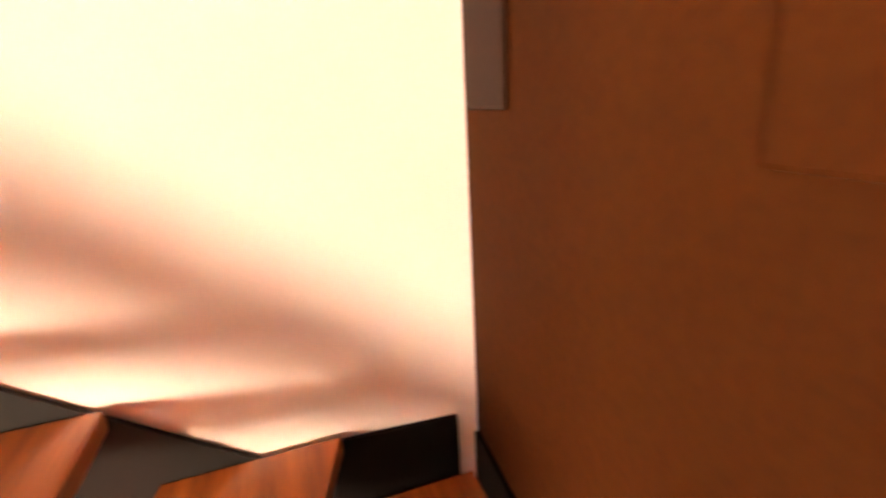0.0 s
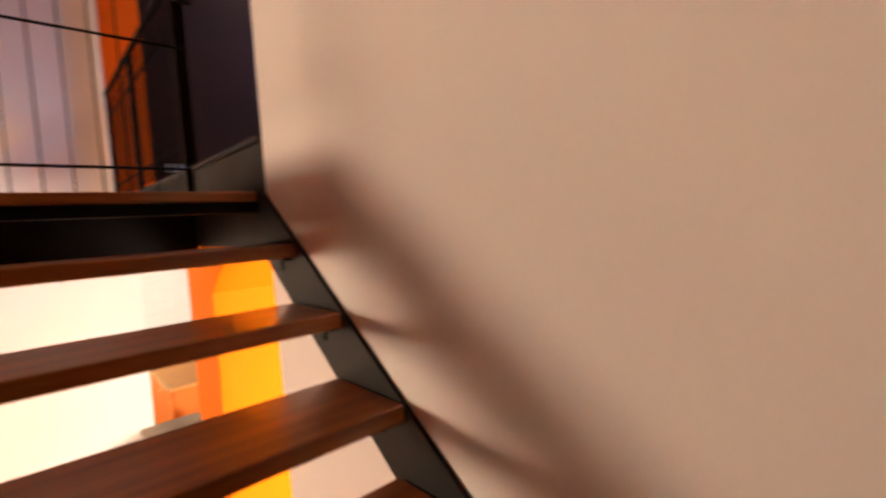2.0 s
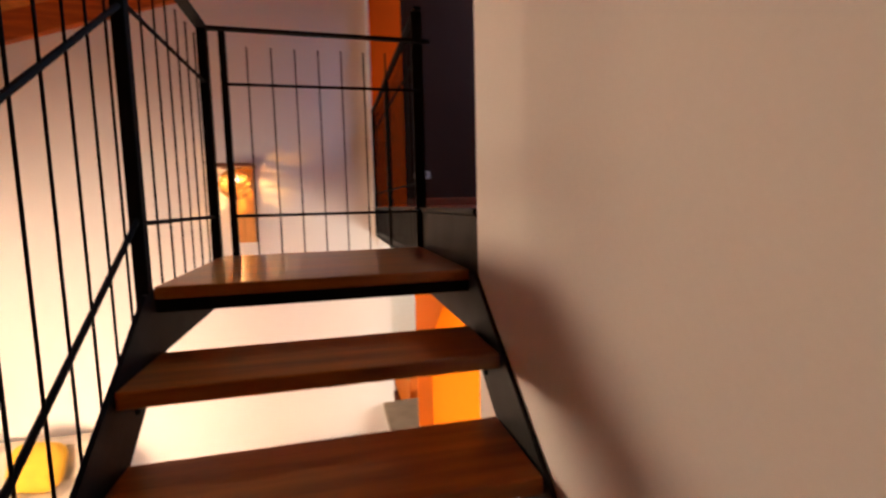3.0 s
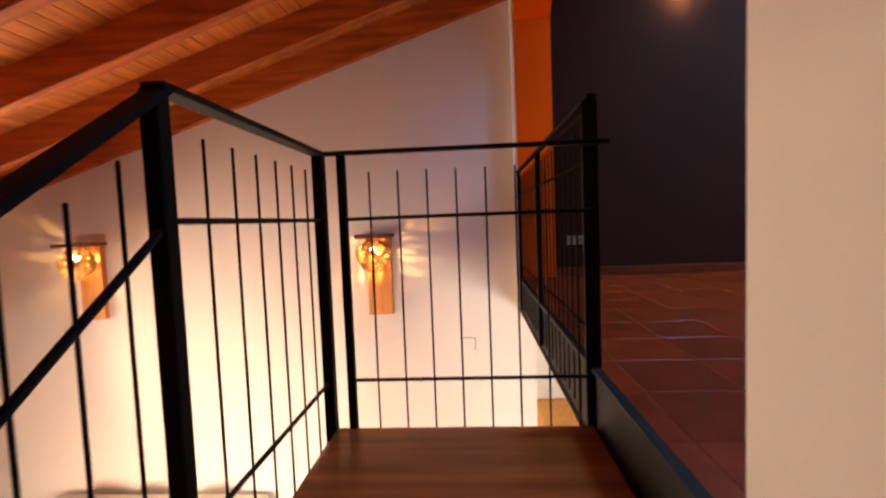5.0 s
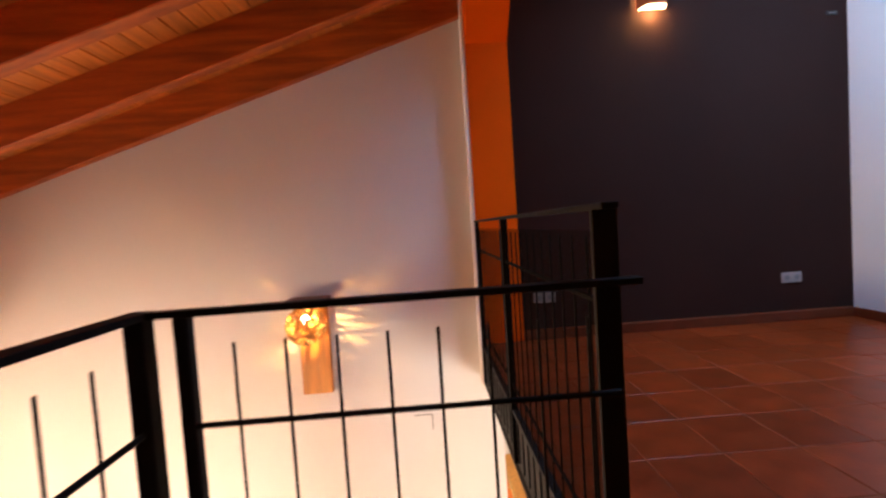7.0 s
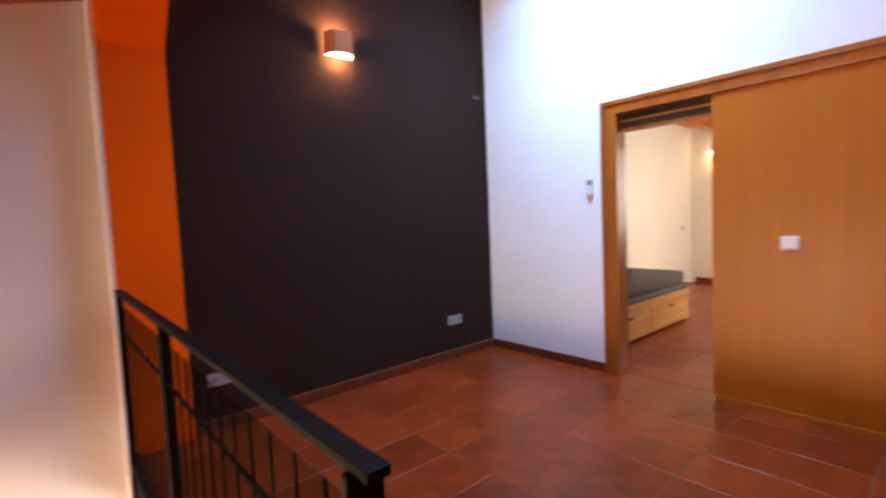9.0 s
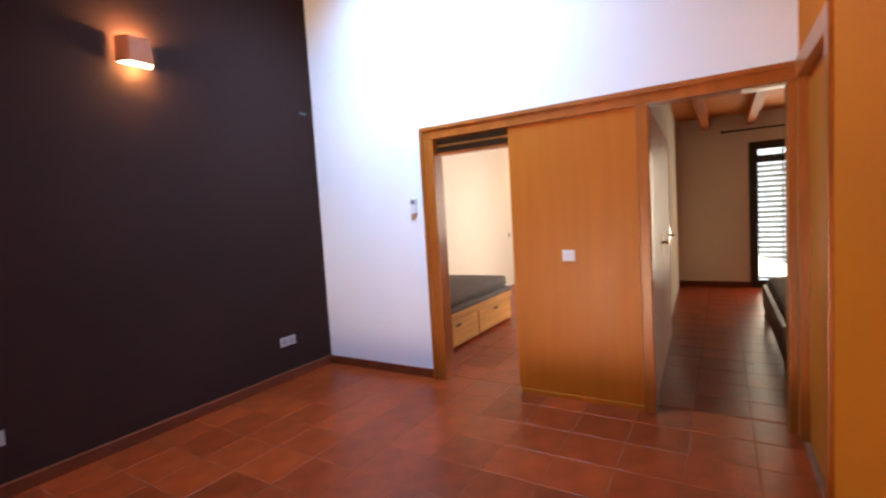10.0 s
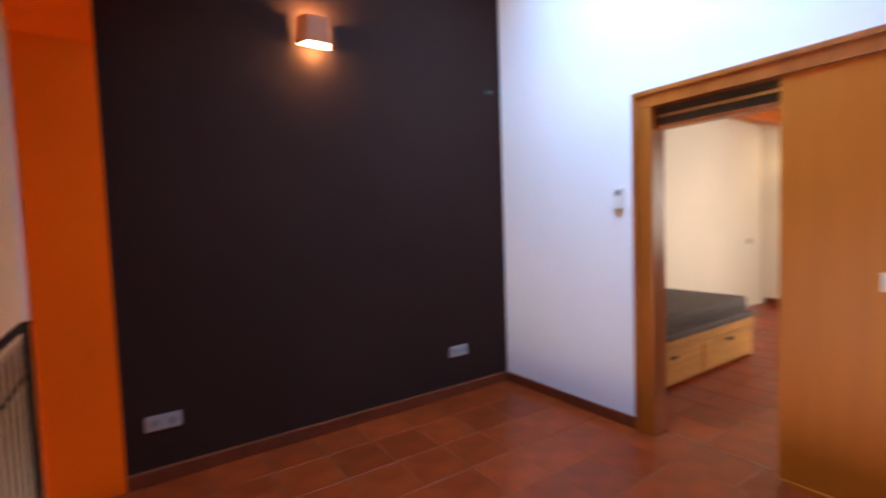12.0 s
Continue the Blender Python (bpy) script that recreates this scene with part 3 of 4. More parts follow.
def access_panel():
    s = thing("access_panel", (-0.48, Y_FAR, -0.64), "flush white access panel, its shadow line drawn by grey strips", "panel")
    part("cover", box((-0.57, Y_FAR - 0.004, -0.70), (-0.43, Y_FAR, -0.58), 0.001), WHITE, s)
    # raised grey strips draw the shadow along two panel edges
    part("shadow_line", box((-0.57, Y_FAR - 0.007, -0.580), (-0.433, Y_FAR, -0.574), 0.001), HOLES, s)
    part("shadow_line", box((-0.432, Y_FAR - 0.008, -0.70), (-0.424, Y_FAR, -0.578), 0.001), HOLES, s)


access_panel()


# ---- wooden door front ----
def door_front():
    xf = X_DOORS - 0.018
    f = thing("trim_door_front", (X_DOORS, 1.0, 0), "beech wood portal with header, posts and a fixed panel", "door frame", kind="structure")
    part("header", box((xf, Y_OCHRE + 0.001, 1.965), (X_DOORS + 0.12, 2.215, 2.052), 0.004), TRIMWOOD, f)
    part("header_edge", box((xf - 0.012, Y_OCHRE + 0.001, 2.034), (xf, 2.225, 2.062), 0.003), TRIMWOOD, f)
    part("jamb", box((xf, 2.105, 0), (X_DOORS + 0.12, 2.215, 1.964), 0.004), TRIMWOOD, f)
    part("jamb_edge", box((xf - 0.012, 2.195, 0), (xf, 2.225, 2.033), 0.003), TRIMWOOD, f)
    part("fixed_panel", box((X_DOORS - 0.002, 0.600, 0.03), (X_DOORS + 0.05, 1.47, 1.964), 0.003), DOORWOOD, f, "large flat beech veneer panel")
    part("panel_foot", box((X_DOORS - 0.012, 0.600, 0.0), (X_DOORS + 0.05, 1.45, 0.03), 0.002), DOORWOOD, f)
    part("post", box((xf - 0.010, 0.525, 0), (X_DOORS + 0.12, 0.600, 1.964), 0.010), TRIMWOOD, f)
    # white strip that paints the reflection along the header rail
    part("rail_glint", box((X_DOORS + 0.01, -0.164, 1.950), (X_DOORS + 0.09, 0.04, 1.9645), 0.002), PLASTIC, f, "short white strip for the glint on the header rail")
    part("jamb", box((xf + 0.006, Y_OCHRE + 0.001, 0), (X_DOORS + 0.12, -0.165, 1.964), 0.004), TRIMWOOD, f)
    t = part("sliding_track", box((X_DOORS + 0.052, 1.40, 1.86), (X_DOORS + 0.11, 2.105, 1.964), 0.003), TRACK, f, "dark metal sliding track")
    part("track_rail", box((X_DOORS + 0.04, 1.40, 1.905), (X_DOORS + 0.052, 2.105, 1.92), 0.002), BRASS, t)
    part("track_cover", box((X_DOORS + 0.045, 1.40, 1.838), (X_DOORS + 0.115, 2.105, 1.859), 0.003), TRIMWOOD, f)


door_front()


def side_door():
    """Closed wooden door in the ochre wall, beside the portal."""
    d = thing("door_1", (2.5, Y_OCHRE, 0), "closed beech wood door in the ochre wall", "door", kind="structure")
    y = Y_OCHRE
    part("frame_head", box((2.05, y - 0.12, 1.965), (X_DOORS - 0.02, y + 0.018, 2.062), 0.004), TRIMWOOD, d)
    part("frame_post", box((2.05, y - 0.12, 0), (2.13, y + 0.018, 1.964), 0.004), TRIMWOOD, d)
    part("frame_post", box((2.87, y - 0.12, 0), (X_DOORS - 0.02, y + 0.012, 1.964), 0.004), TRIMWOOD, d)
    part("leaf", box((2.131, y - 0.07, 0.006), (2.869, y - 0.03, 1.963), 0.003), DOORWOOD, d)


side_door()


def open_door():
    """Tall wooden wardrobe doors along the partition of the second bedroom."""
    d = thing("door_2", (3.10, 0.5, 0), "beech wood passage doors with a brass handle", "door", kind="structure")
    turn = Matrix.Rotation(math.atan2(0.175, 5.01), 3, "Z")
    for x0, x1 in ((3.10, 4.02), (4.03, 4.95)):
        xm = (x0 + x1) / 2
        ym = 0.585 + (xm - 3.09) * 0.0349 - 0.024
        leaf = part("leaf", box((x0, ym - 0.02, 0.01), (x1, ym + 0.02, 1.97), 0.003, turn), DOORWOOD, d)
        hx = x1 - 0.10
        hy = 0.585 + (hx - 3.09) * 0.0349 - 0.046
        part("handle_plate", box((hx - 0.02, hy - 0.004, 0.92), (hx + 0.02, hy + 0.004, 1.08), 0.002), BRASS, leaf)
        h = rod((hx, hy, 1.03), (hx, hy - 0.055, 1.03), 0.010, 10)
        add_rod(h, (hx + 0.008, hy - 0.051, 1.03), (hx - 0.11, hy - 0.051, 1.03), 0.010, 10)
        part("handle", h, BRASS, leaf, "brass lever handle")


open_door()


# ---- bedroom things ----
def drawer_bed(name, x0, x1, y0, y1, front, label):
    b = thing(name, ((x0 + x1) / 2, (y0 + y1) / 2, 0), label, "bed")
    f = part("bed_base", box((x0, y0 + 0.02, 0.02), (x1, y1, 0.34), 0.008), PINE, b, "pine bed base")
    part("side_rail", box((x0 - 0.01, y0, 0.29), (x1 + 0.01, y0 + 0.03, 0.365), 0.008), PINE, b)
    for i in range(2):
        a = x0 + 0.03 + i * (x1 - x0 - 0.04) / 2
        c = a + (x1 - x0 - 0.04) / 2 - 0.02
        d = part("drawer", box((a, y0 + 0.002, 0.025), (c, y0 + 0.022, 0.285), 0.006), PINE, b)
        part("finger_hole", box(((a + c) / 2 - 0.05, y0 - 0.004, 0.22), ((a + c) / 2 + 0.05, y0 + 0.004, 0.245), 0.003), DARKCLOTH, d, "dark slotted drawer pull")
    for x in (x0 + 0.03, x1 - 0.03):
        for y in (y0 + 0.05, y1 - 0.05):
            part("leg", box((x - 0.03, y - 0.03, 0), (x + 0.03, y + 0.03, 0.05), 0.004), PINE, b)
    m = bmesh.new()
    add_box(m, (x0 + 0.01, y0 + 0.03, 0.425), (x1 - 0.05, y1, 0.56), 0.04)
    mt = thing("mattress", ((x0 + x1) / 2, (y0 + y1) / 2, 0.366), "bare grey fabric mattress on the bed", "mattress")
    body = part("body", m, MATTRESS, mt)
    part("lower_layer", box((x0 + 0.005, y0 - 0.015, 0.366), (x1 - 0.02, y1, 0.424), 0.022), MATTRESS, mt, "grey mattress topper hanging over the rail")
    part("piping", box((x0 + 0.012, y0 + 0.024, 0.47), (x1 - 0.052, y0 + 0.031, 0.478), 0.002), DARKCLOTH, body)
    return b


drawer_bed("bed", 3.35, 5.2, 2.465, 3.46, "y", "pine drawer bed against the cream wall")


def bedroom_lamp():
    x, y, z = 8.1, 3.10, 2.12
    s = thing("bedroom_lamp", (x, y, z), "small lit wall lamp on the cream bedroom wall", "wall lamp")
    part("bracket", box((x - 0.06, y - 0.03, z - 0.02), (x, y + 0.03, z + 0.04), 0.004), PLASTIC, s)
    part("diffuser", box((x - 0.16, y - 0.10, z + 0.0), (x - 0.061, y + 0.10, z + 0.03), 0.006), DIFFUSER, s, "glowing warm diffuser")
    bulb_light("bedroom_lamp_light", (x - 0.11, y, z - 0.05), 1.6, (1.0, 0.72, 0.36), 0.03)


bedroom_lamp()


def wall_cover():
    c = thing("cable_cover", (-0.12, Y_BROWN, -0.6), "grey brown cable cover strip on the rust brown wall", "cover")
    p = thing("cover_panel", (-1.1, Y_BROWN, -0.2), "rust brown painted flush cover panel on the wall", "panel")
    part("board", box((-1.6, Y_BROWN, -0.715), (-0.62, Y_BROWN + 0.012, 0.35), 0.006), RUST, p)
    part("strip", box((-0.185, Y_BROWN, -0.672), (-0.03, Y_BROWN + 0.010, 0.35), 0.008), COVER, c)


wall_cover()


def dark_bed():
    b = thing("low_bed", (4.9, -0.95, 0), "dark wooden bed frame beside the balcony door", "bed")
    x0, x1, y0, y1 = 3.85, 5.95, -1.7, -0.22
    part("side_rail", box((x0, y1 - 0.04, 0.14), (x1, y1, 0.38), 0.008), DARKFRAME, b)
    part("side_rail", box((x0, y0, 0.14), (x1, y0 + 0.04, 0.38), 0.008), DARKFRAME, b)
    part("foot_board", box((x0 - 0.04, y0, 0.10), (x0, y1, 0.42), 0.008), DARKFRAME, b)
    for x in (x0 + 0.05, x1 - 0.05):
        for y in (y0 + 0.05, y1 - 0.05):
            part("leg", box((x - 0.035, y - 0.035, 0), (x + 0.035, y + 0.035, 0.14), 0.004), DARKFRAME, b)
    part("slat_base", box((x0, y0 + 0.04, 0.24), (x1, y1 - 0.04, 0.28)), PINE, b)
    m = thing("mattress", (4.9, -0.95, 0.28), "bare grey mattress on the dark bed", "mattress")
    part("body", box((x0 + 0.02, y0 + 0.045, 0.281), (x1, y1 - 0.045, 0.46), 0.04), MATTRESS, m)


dark_bed()


def balcony_door():
    w = thing("window_1", (8.2, -0.87, 0), "dark framed balcony door with a pale slatted shutter", "window", kind="structure")
    y0, y1, zt = -1.55, -0.20, 2.16
    f = part("window_frame", box((8.08, y1 - 0.11, 0), (8.2, y1, zt), 0.006), DARKFRAME, w)
    part("window_frame", box((8.08, y0, 0), (8.2, y0 + 0.11, zt), 0.006), DARKFRAME, w)
    part("window_frame", box((8.08, y0 + 0.11, zt - 0.11), (8.2, y1 - 0.11, zt), 0.006), DARKFRAME, w)
    part("window_frame", box((8.08, y0 + 0.11, 0), (8.2, y1 - 0.11, 0.1), 0.006), DARKFRAME, w)
    g = part("pane", box((8.13, y0 + 0.11, 0.1), (8.138, y1 - 0.11, zt - 0.11)), GLASS, w)
    g.visible_shadow = False
    z = 0.13
    turn = Matrix.Rotation(radians(38), 3, "Y")
    while z < 1.83:
        part("slat", box((8.22, y0 + 0.1, z - 0.004), (8.275, y1 - 0.1, z + 0.004), 0.0, turn), SLATS, w)
        z += 0.076
    part("shutter_box", box((8.22, y0 + 0.1, 1.86), (8.30, y1 - 0.1, 1.97), 0.006), TRACK, w, "dark roller shutter bar")
    for y in (-0.62, -1.1):
        part("ladder_cord", box((8.243, y - 0.01, 0.1), (8.252, y + 0.01, 2.1)), SLATS, w)


balcony_door()


def curtain_rod():
    c = thing("curtain_rod", (7.95, -0.6, 2.35), "thin dark metal curtain rod below the beams", "curtain rod")
    part("rod", rod((7.97, -1.7, 2.34), (7.97, 0.12, 2.34), 0.012, 10), STEEL, c)
    for y in (0.05, -1.6):
        b = rod((7.97, y, 2.34), (8.1, y, 2.34), 0.008)
        part("bracket", b, STEEL, c)
    part("finial", ball(0.022, (7.97, 0.13, 2.34)), STEEL, c)


curtain_rod()
structure("backdrop", box((9.6, -6, -3), (9.65, 6, 6)), OUTSIDE, "bright pale daylight outside the balcony", "backdrop")
bd = structure("backdrop_living", box((X_EAVE - 3.0, -5, -4), (X_EAVE - 2.95, 7, 3)), OUTSIDE, "bright pale daylight outside the living room", "backdrop")


def living_window():
    w = thing("window_2", (X_EAVE - 0.12, 2.5, -0.5), "low wide dark framed window of the living room", "window", kind="structure")
    for a, b in (((1.7, -0.85), (1.76, -0.15)), ((3.24, -0.85), (3.3, -0.15)), ((1.76, -0.85), (3.24, -0.79)), ((1.76, -0.21), (3.24, -0.15)), ((2.47, -0.79), (2.53, -0.21))):
        part("window_frame", box((X_EAVE - 0.16, a[0], a[1]), (X_EAVE - 0.09, b[0], b[1]), 0.004), DARKFRAME, w)
    for y0, y1 in ((1.76, 2.47), (2.53, 3.24)):
        g = part("pane", box((X_EAVE - 0.13, y0, -0.79), (X_EAVE - 0.124, y1, -0.21)), GLASS, w)
        g.visible_shadow = False


living_window()


def roof_window():
    w = thing("window_3", (2.1, 2.1, 3.97), "white framed roof window in the sloping ceiling", "window", kind="structure")
    zs = lambda x: 3.55 + 0.2 * x
    for x0, x1, y0, y1 in ((1.6, 1.66, 1.5, 2.7), (2.54, 2.6, 1.5, 2.7), (1.66, 2.54, 1.5, 1.56), (1.66, 2.54, 2.64, 2.7)):
        part("window_frame", prism([(x0, zs(x0) + 0.06), (x1, zs(x1) + 0.06), (x1, zs(x1) + 0.15), (x0, zs(x0) + 0.15)], "y", y0, y1), PLASTIC, w)
    g = part("pane", prism([(1.66, zs(1.66) + 0.11), (2.54, zs(2.54) + 0.11), (2.54, zs(2.54) + 0.116), (1.66, zs(1.66) + 0.116)], "y", 1.56, 2.64), GLASS, w)
    g.visible_shadow = False


roof_window()


# ---- lower room under the upper floor ----
def lower_pier():
    bm = prism([(0.72, FLOOR_LOW), (1.15, FLOOR_LOW), (1.15, -0.302), (0.30, -0.302), (0.72, -0.62)], "x", 0.0, XW)
    return structure("wall_lower_pier", bm, AMBER, "orange painted pier below the upper floor", "wall")


lower_pier()
Y_KITCHEN = 5.5
structure("wall_lower_back", box((8.0, Y_BROWN, FLOOR_LOW), (8.1, Y_KITCHEN, -0.3)), WHITE, "white plastered back wall of the lower room", "wall")


def kitchen_back_wall():
    bm = bmesh.new()
    for x0, x1, z0, z1 in ((-2.2, -1.45, FLOOR_LOW, -0.3), (-0.35, 8.1, FLOOR_LOW, -0.3), (-1.45, -0.35, FLOOR_LOW, -1.85), (-1.45, -0.35, -0.85, -0.3)):
        add_box(bm, (x0, Y_KITCHEN, z0), (x1, Y_KITCHEN + 0.2, z1))
    # made-up opening out of view for the counter fill
    w = thing("window_6_added", (-0.9, Y_KITCHEN + 0.1, -1.35), "dark framed window added out of view to light the counter", "window", kind="structure")
    for x0, x1, z0, z1 in ((-1.45, -1.39, -1.85, -0.85), (-0.41, -0.35, -1.85, -0.85), (-1.39, -0.41, -1.85, -1.79), (-1.39, -0.41, -0.91, -0.85)):
        part("window_frame", box((x0, Y_KITCHEN + 0.08, z0), (x1, Y_KITCHEN + 0.14, z1), 0.004), DARKFRAME, w)
    g = part("pane", box((-1.39, Y_KITCHEN + 0.109, -1.79), (-0.41, Y_KITCHEN + 0.115, -0.91)), GLASS, w)
    g.visible_shadow = False
    return structure("wall_kitchen", bm, WHITE, "white wall behind the kitchen counter with tiles", "wall")


kitchen_wall = kitchen_back_wall()
structure("wall_kitchen_side", box((-2.3, Y_FAR + 0.252, FLOOR_LOW), (-2.2, Y_KITCHEN - 0.002, -0.3)), WHITE, "white plastered side wall of the kitchen", "wall")
structure("ceiling_kitchen", add_box(box((0.02, Y_DARK + 0.002, -0.40), (8.1, Y_KITCHEN + 0.2, -0.302)), (-2.3, Y_FAR + 0.252, -0.40), (0.019, Y_KITCHEN + 0.2, -0.302)), WHITE, "white plastered kitchen ceiling", "ceiling")
structure("floor_kitchen", add_box(box((0.141, Y_FAR + 0.001, FLOOR_LOW - 0.2), (8.1, Y_KITCHEN, FLOOR_LOW - 0.002)), (-2.3, Y_FAR + 0.252, FLOOR_LOW - 0.2), (0.14, Y_KITCHEN, FLOOR_LOW - 0.002)), TILE, "terracotta floor of the kitchen", "floor")


def wall_tiles():
    """White tiles above the counter."""
    me = bpy.data.meshes.new("wall_tile")
    bm = box((-0.147, -0.010, -0.072), (0.147, 0, 0.072), 0.003)
    bm.to_mesh(me)
    bm.free()
    me.materials.append(PLASTIC)
    for i in range(10):
        for j in range(5):
            ob = new("wall_tile", me)
            ob.location = (0.30 + 0.30 * j + (0.15 if i % 2 else 0.0), Y_KITCHEN, -1.87 + 0.15 * i)
            ob.parent = kitchen_wall


wall_tiles()


def lower_near_wall():
    bm = bmesh.new()
    for x0, x1, z0, z1 in ((XW, 0.95, FLOOR_LOW, -0.3), (2.45, 8.1, FLOOR_LOW, -0.3), (0.95, 2.45, FLOOR_LOW, -2.3), (0.95, 2.45, -0.9, -0.3)):
        add_box(bm, (x0, Y_BROWN - 0.2, z0), (x1, Y_BROWN, z1))
    structure("wall_lower_near", bm, WHITE, "white plastered near wall of the lower room", "wall")
    # invented window out of view, where the lower fill comes in
    w = thing("window_4_added", (1.7, Y_BROWN - 0.1, -1.6), "dark framed window added out of view to light the lower pier", "window", kind="structure")
    for x0, x1, z0, z1 in ((0.95, 1.01, -2.3, -0.9), (2.39, 2.45, -2.3, -0.9), (1.01, 2.39, -2.3, -2.24), (1.01, 2.39, -0.96, -0.9)):
        part("window_frame", box((x0, Y_BROWN - 0.14, z0), (x1, Y_BROWN - 0.08, z1), 0.004), DARKFRAME, w)
    g = part("pane", box((1.01, Y_BROWN - 0.115, -2.24), (2.39, Y_BROWN - 0.109, -0.96)), GLASS, w)
    g.visible_shadow = False


lower_near_wall()


# ---- living room things ----
def sofa():
    x0, x1, y1 = -4.7, -2.5, Y_FAR - 0.06
    z = FLOOR_LOW
    s = thing("sofa", ((x0 + x1) / 2, y1 - 0.4, z), "cream fabric sofa against the white gable wall", "sofa")
    part("base", box((x0, y1 - 0.85, z + 0.10), (x1, y1, z + 0.32), 0.03), CREAM_CLOTH, s)
    part("backrest", box((x0, y1 - 0.22, z + 0.32), (x1, y1, z + 0.78), 0.05), CREAM_CLOTH, s)
    for a, b in ((x0, x0 + 0.18), (x1 - 0.18, x1)):
        part("armrest", box((a, y1 - 0.85, z + 0.32), (b, y1 - 0.23, z + 0.60), 0.04), CREAM_CLOTH, s)
    for i in range(2):
        a = x0 + 0.19 + i * (x1 - x0 - 0.38) / 2
        part("seat_cushion", box((a, y1 - 0.83, z + 0.325), (a + (x1 - x0 - 0.38) / 2 - 0.01, y1 - 0.23, z + 0.46), 0.04), CREAM_CLOTH, s)
    for x in (x0 + 0.1, x1 - 0.1):
        for y in (y1 - 0.78, y1 - 0.08):
            part("leg", rod((x, y, z), (x, y, z + 0.10), 0.02), STEEL, s)


def cushion(x, mat, tilt, label):
    y, z = Y_FAR - 0.42, FLOOR_LOW + 0.665
    bm = bmesh.new()
    bmesh.ops.create_uvsphere(bm, u_segments=20, v_segments=14, radius=1.0)
    m = Matrix.Rotation(radians(tilt), 3, "Y") @ Matrix.Rotation(radians(-14), 3, "X")
    for v in bm.verts:
        p = Vector([math.copysign(abs(c) ** 0.55, c) for c in v.co])
        edge = max(abs(p.x), abs(p.z))
        v.co = m @ Vector((p.x * 0.21, p.y * 0.10 * (1.15 - 0.5 * edge ** 4), p.z * 0.205)) + Vector((x, y, z))
    ob = mesh_object("cushion", bm, mat)
    for f in ob.data.polygons:
        f.use_smooth = True
    tagged(ob, label, "cushion", "cushions on the sofa")


sofa()
cushion(-4.15, ORANGE_CLOTH, 6, "plump orange fabric cushion on the cream sofa")
cushion(-3.70, YELLOW_CLOTH, -5, "plump yellow fabric cushion on the cream sofa")
cushion(-3.05, YELLOW_CLOTH, 8, "yellow fabric cushion at the sofa end")


def kitchen_counter():
    x0, x1, y0, y1, z = 0.36, 0.98, 3.9, Y_KITCHEN - 0.012, FLOOR_LOW
    s = thing("kitchen_counter", (x0 + 0.3, (y0 + y1) / 2, z), "orange kitchen counter with a brown wooden top below white tiles", "counter")
    part("body", box((x0 + 0.04, y0 + 0.02, z + 0.10), (x1, y1, z + 0.86), 0.004), COUNTER, s)
    part("plinth", box((x0 + 0.08, y0 + 0.04, z), (x1, y1, z + 0.10)), DARKFRAME, s)
    w = part("worktop", box((x0 + 0.012, y0, z + 0.861), (x1, y1, z + 0.90), 0.004), LAMPWOOD, s, "brown wooden worktop")
    part("edge_strip", box((x0 - 0.012, y0, z + 0.855), (x0 + 0.0115, y1, z + 0.902), 0.006), PINE, w, "pale wooden edge")
    for i in range(3):
        a = y0 + 0.03 + i * (y1 - y0 - 0.03) / 3
        d = part("door", box((x0 + 0.018, a, z + 0.12), (x0 + 0.0395, a + (y1 - y0 - 0.03) / 3 - 0.02, z + 0.84), 0.004), COUNTER, s)
        part("knob", ball(0.014, (x0 + 0.008, a + 0.06, z + 0.74), 10, 8), BRASS, d)


def stone_bench():
    b = thing("stone_bench", (0.28, 3.1, FLOOR_LOW), "beige grey masonry bench beside the gable wall", "bench")
    part("plinth", box((0.04, 2.72, FLOOR_LOW), (0.50, Y_FAR + 0.03, FLOOR_LOW + 0.60), 0.01), WHITE, b)
    part("slab", box((0.02, 2.68, FLOOR_LOW + 0.601), (0.53, Y_FAR + 0.03, FLOOR_LOW + 0.68), 0.012), GREYBOX, b, "beige grey stone seat slab")


stone_bench()
kitchen_counter()


def low_table():
    x0, x1, y0, y1, z = -1.35, -0.55, 2.35, 3.0, FLOOR_LOW
    t = thing("coffee_table", ((x0 + x1) / 2, (y0 + y1) / 2, z), "honey coloured wooden coffee table in the living room", "table")
    part("tabletop", box((x0, y0, z + 0.38), (x1, y1, z + 0.42), 0.008), LAMPWOOD, t)
    for x in (x0 + 0.05, x1 - 0.05):
        for y in (y0 + 0.05, y1 - 0.05):
            part("leg", box((x - 0.03, y - 0.03, z), (x + 0.03, y + 0.03, z + 0.38), 0.004), LAMPWOOD, t)


low_table()


def ottoman():
    x, y, z = -0.34, 2.9, FLOOR_LOW
    c = thing("ottoman", (x, y, z), "low dark leather ottoman beside the gable wall", "ottoman")
    part("base", box((x - 0.36, y - 0.34, z + 0.10), (x + 0.34, y + 0.36, z + 0.26), 0.03), DARKCLOTH, c)
    part("cushion", box((x - 0.37, y - 0.35, z + 0.261), (x + 0.35, y + 0.37, z + 0.40), 0.045), DARKCLOTH, c)
    for sx in (-1, 1):
        for sy in (-1, 1):
            part("leg", rod((x + sx * 0.28, y + sy * 0.28, z), (x + sx * 0.28, y + sy * 0.28, z + 0.10), 0.02), STEEL, c)


ottoman()



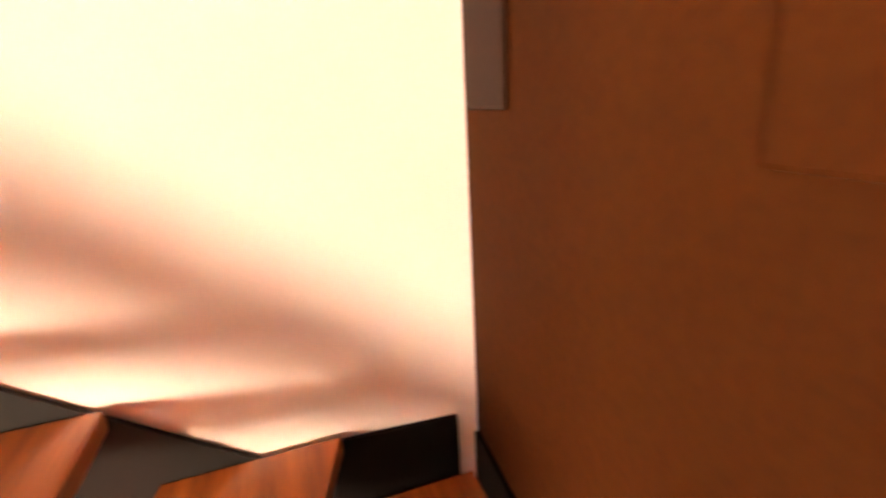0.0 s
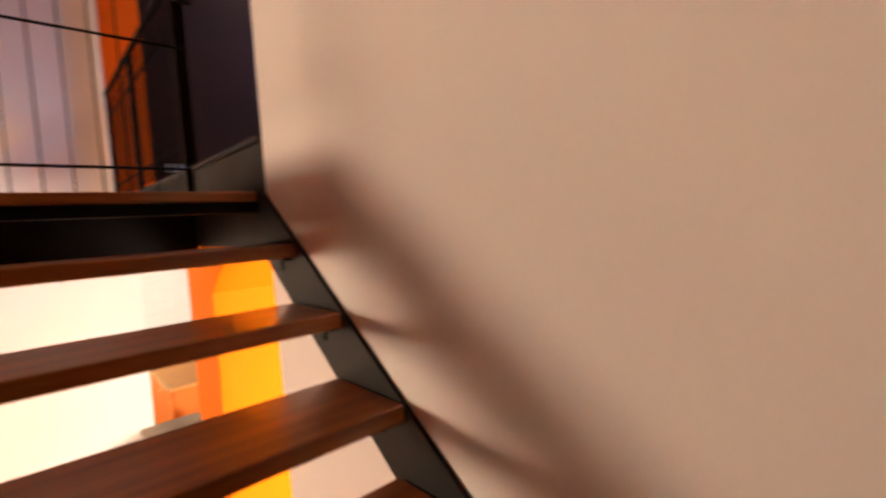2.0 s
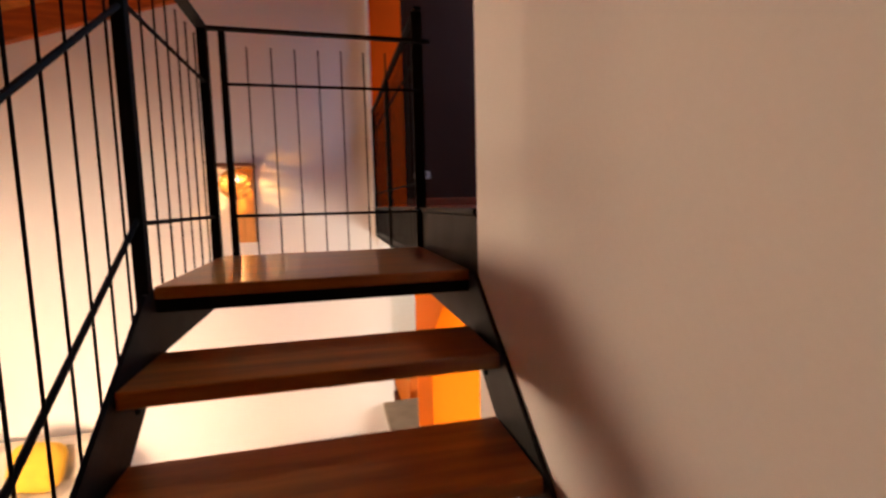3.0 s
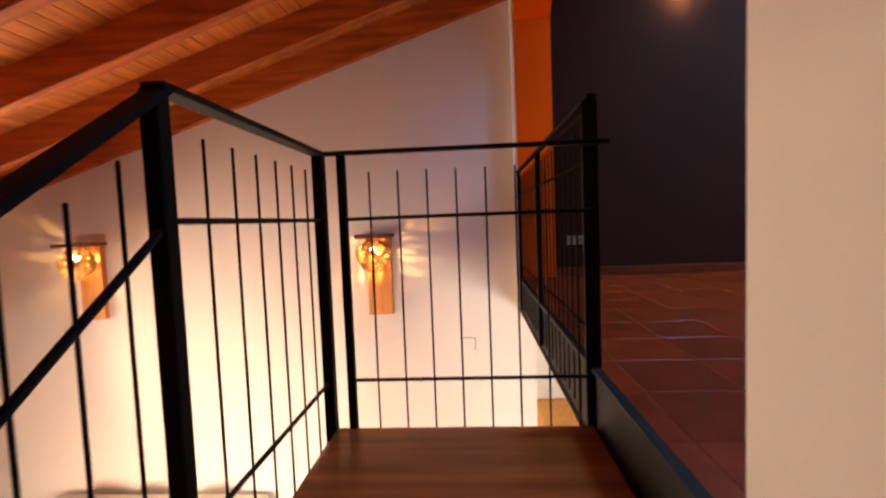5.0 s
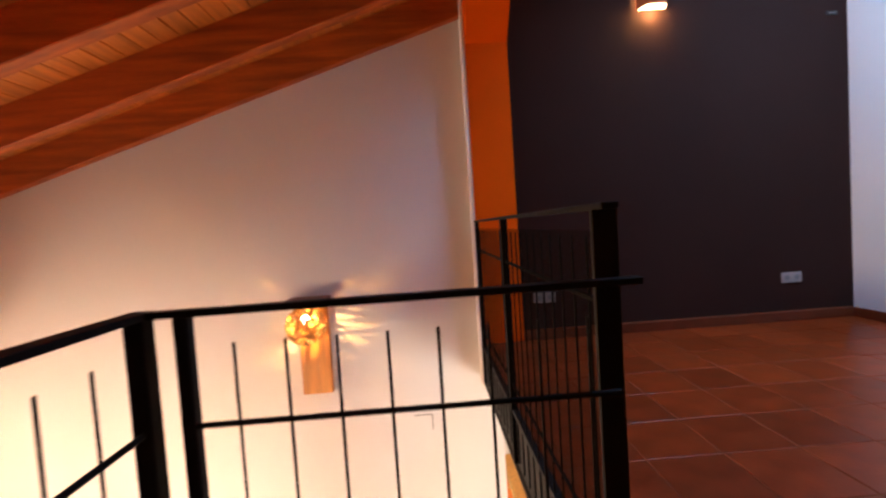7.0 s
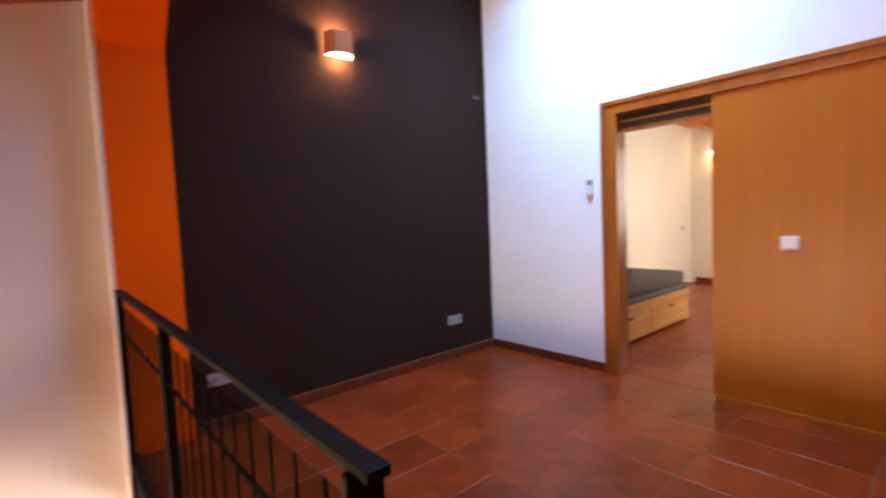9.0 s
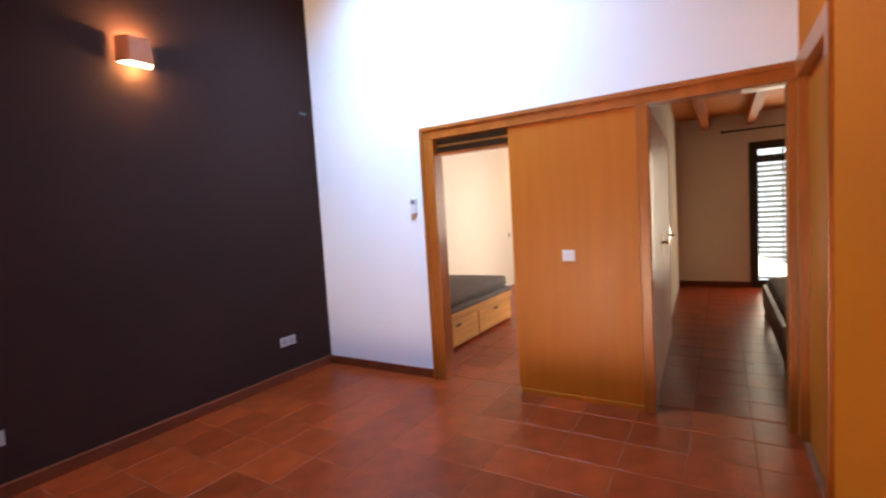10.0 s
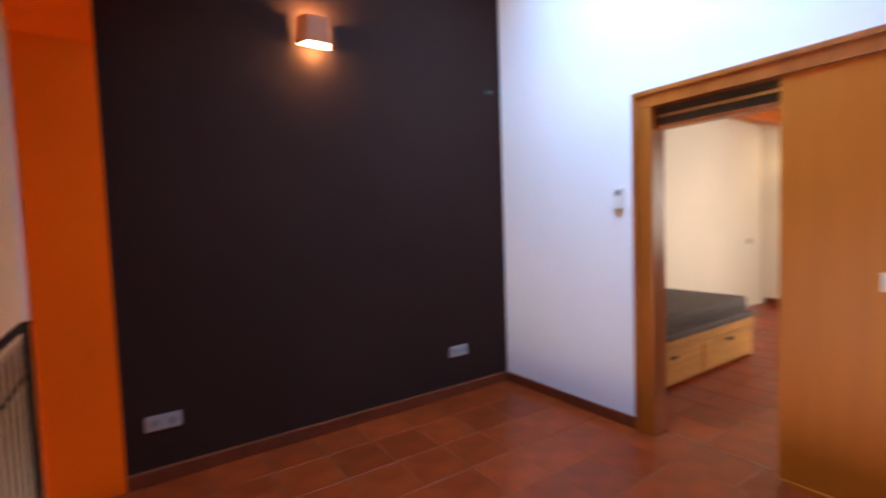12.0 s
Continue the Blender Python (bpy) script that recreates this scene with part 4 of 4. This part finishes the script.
# ---- skirting and tiles ----
def skirting():
    for a, b in (((XW, Y_DARK - 0.012), (X_DOORS - 0.012, Y_DARK)), ((X_DOORS - 0.012, 2.226), (X_DOORS, Y_DARK))):
        structure("baseboard", box((a[0], a[1], 0), (b[0], b[1], 0.075), 0.004), SKIRT, "terracotta tile skirting along the wall", "baseboard")
    structure("trim_skirting_joint", box((XW, Y_DARK - 0.009, 0.0755), (X_DOORS - 0.012, Y_DARK, 0.081), 0.001), GROUT, "pale mortar line on top of the skirting", "trim")
    structure("baseboard", box((8.085, -0.2, 0), (8.1, 3.47, 0.08), 0.004), SKIRT, "terracotta tile skirting along the bedroom wall", "baseboard")
    structure("baseboard", box((XW, Y_OCHRE, 0), (2.05, Y_OCHRE + 0.012, 0.075), 0.004), SKIRT, "terracotta tile skirting along the ochre wall", "baseboard")


skirting()

TX, TY, JOINT = 0.297, 0.312, 0.007
tile_meshes = {}


def tile_mesh(w, d):
    """One tile with eased edges, its top at z = 0."""
    key = (round(w, 3), round(d, 3))
    if key not in tile_meshes:
        bm = bmesh.new()
        e, h = 0.0010, 0.013
        rings = []
        for inset, z in ((0.0, -h), (0.0, -0.0006), (e, 0.0)):
            x, y = w / 2 - inset, d / 2 - inset
            rings.append([bm.verts.new(p) for p in ((-x, -y, z), (x, -y, z), (x, y, z), (-x, y, z))])
        for a, b in ((0, 1), (1, 2)):
            for i in range(4):
                bm.faces.new((rings[a][i], rings[a][(i + 1) % 4], rings[b][(i + 1) % 4], rings[b][i]))
        bm.faces.new(rings[2])
        me = bpy.data.meshes.new("tile")
        bm.to_mesh(me)
        bm.free()
        me.materials.append(TILE)
        tile_meshes[key] = me
    return tile_meshes[key]


def tile_rects(x0, x1, y0, y1):
    row = math.floor((y0 - 0.01) / TY)
    while 0.01 + row * TY < y1:
        shift = 0.091
        col = math.floor((x0 - shift) / TX)
        while shift + col * TX < x1:
            a, b = max(x0, shift + col * TX + JOINT / 2), min(x1, shift + (col + 1) * TX - JOINT / 2)
            c, d = max(y0, 0.01 + row * TY + JOINT / 2), min(y1, 0.01 + (row + 1) * TY - JOINT / 2)
            if b - a > 0.03 and d - c > 0.03:
                yield a, b, c, d
            col += 1
        row += 1


def laid_tiles(parent, areas):
    rnd = random.Random(5)
    for area in areas:
        for a, b, c, d in tile_rects(*area):
            ob = new("tile", tile_mesh(b - a, d - c))
            ob.location = ((a + b) / 2, (c + d) / 2, rnd.uniform(-0.0008, 0.0008))
            ob.rotation_euler = (rnd.uniform(-0.002, 0.002), rnd.uniform(-0.002, 0.002), 0)
            ob.parent = parent


def joined_tiles(name, parent, areas, z):
    verts, faces = [], []
    for area in areas:
        for a, b, c, d in tile_rects(*area):
            k = len(verts)
            e = 0.0010
            for inset, h in ((0.0, -0.013), (0.0, -0.0006), (e, 0.0)):
                verts += [(a + inset, c + inset, z + h), (b - inset, c + inset, z + h), (b - inset, d - inset, z + h), (a + inset, d - inset, z + h)]
            for r in (0, 4):
                for i in range(4):
                    faces.append((k + r + i, k + r + (i + 1) % 4, k + r + 4 + (i + 1) % 4, k + r + 4 + i))
            faces.append((k + 8, k + 9, k + 10, k + 11))
    me = bpy.data.meshes.new(name)
    me.from_pydata(verts, [], faces)
    me.materials.append(TILE)
    ob = new(name, me)
    ob.parent = parent
    ob["kind"] = "stuff"


laid_tiles(upper_floor, [(0.022, X_DOORS + 0.12, Y_OCHRE + 0.002, Y_DARK)])
joined_tiles("tiles", upper_floor, [(X_DOORS + 0.122, 8.09, -3.15, 3.525)], 0.0)
joined_tiles("tiles", lower_floor, [(X_EAVE + 0.01, 8.0, Y_BROWN + 0.01, Y_FAR - 0.01)], FLOOR_LOW)
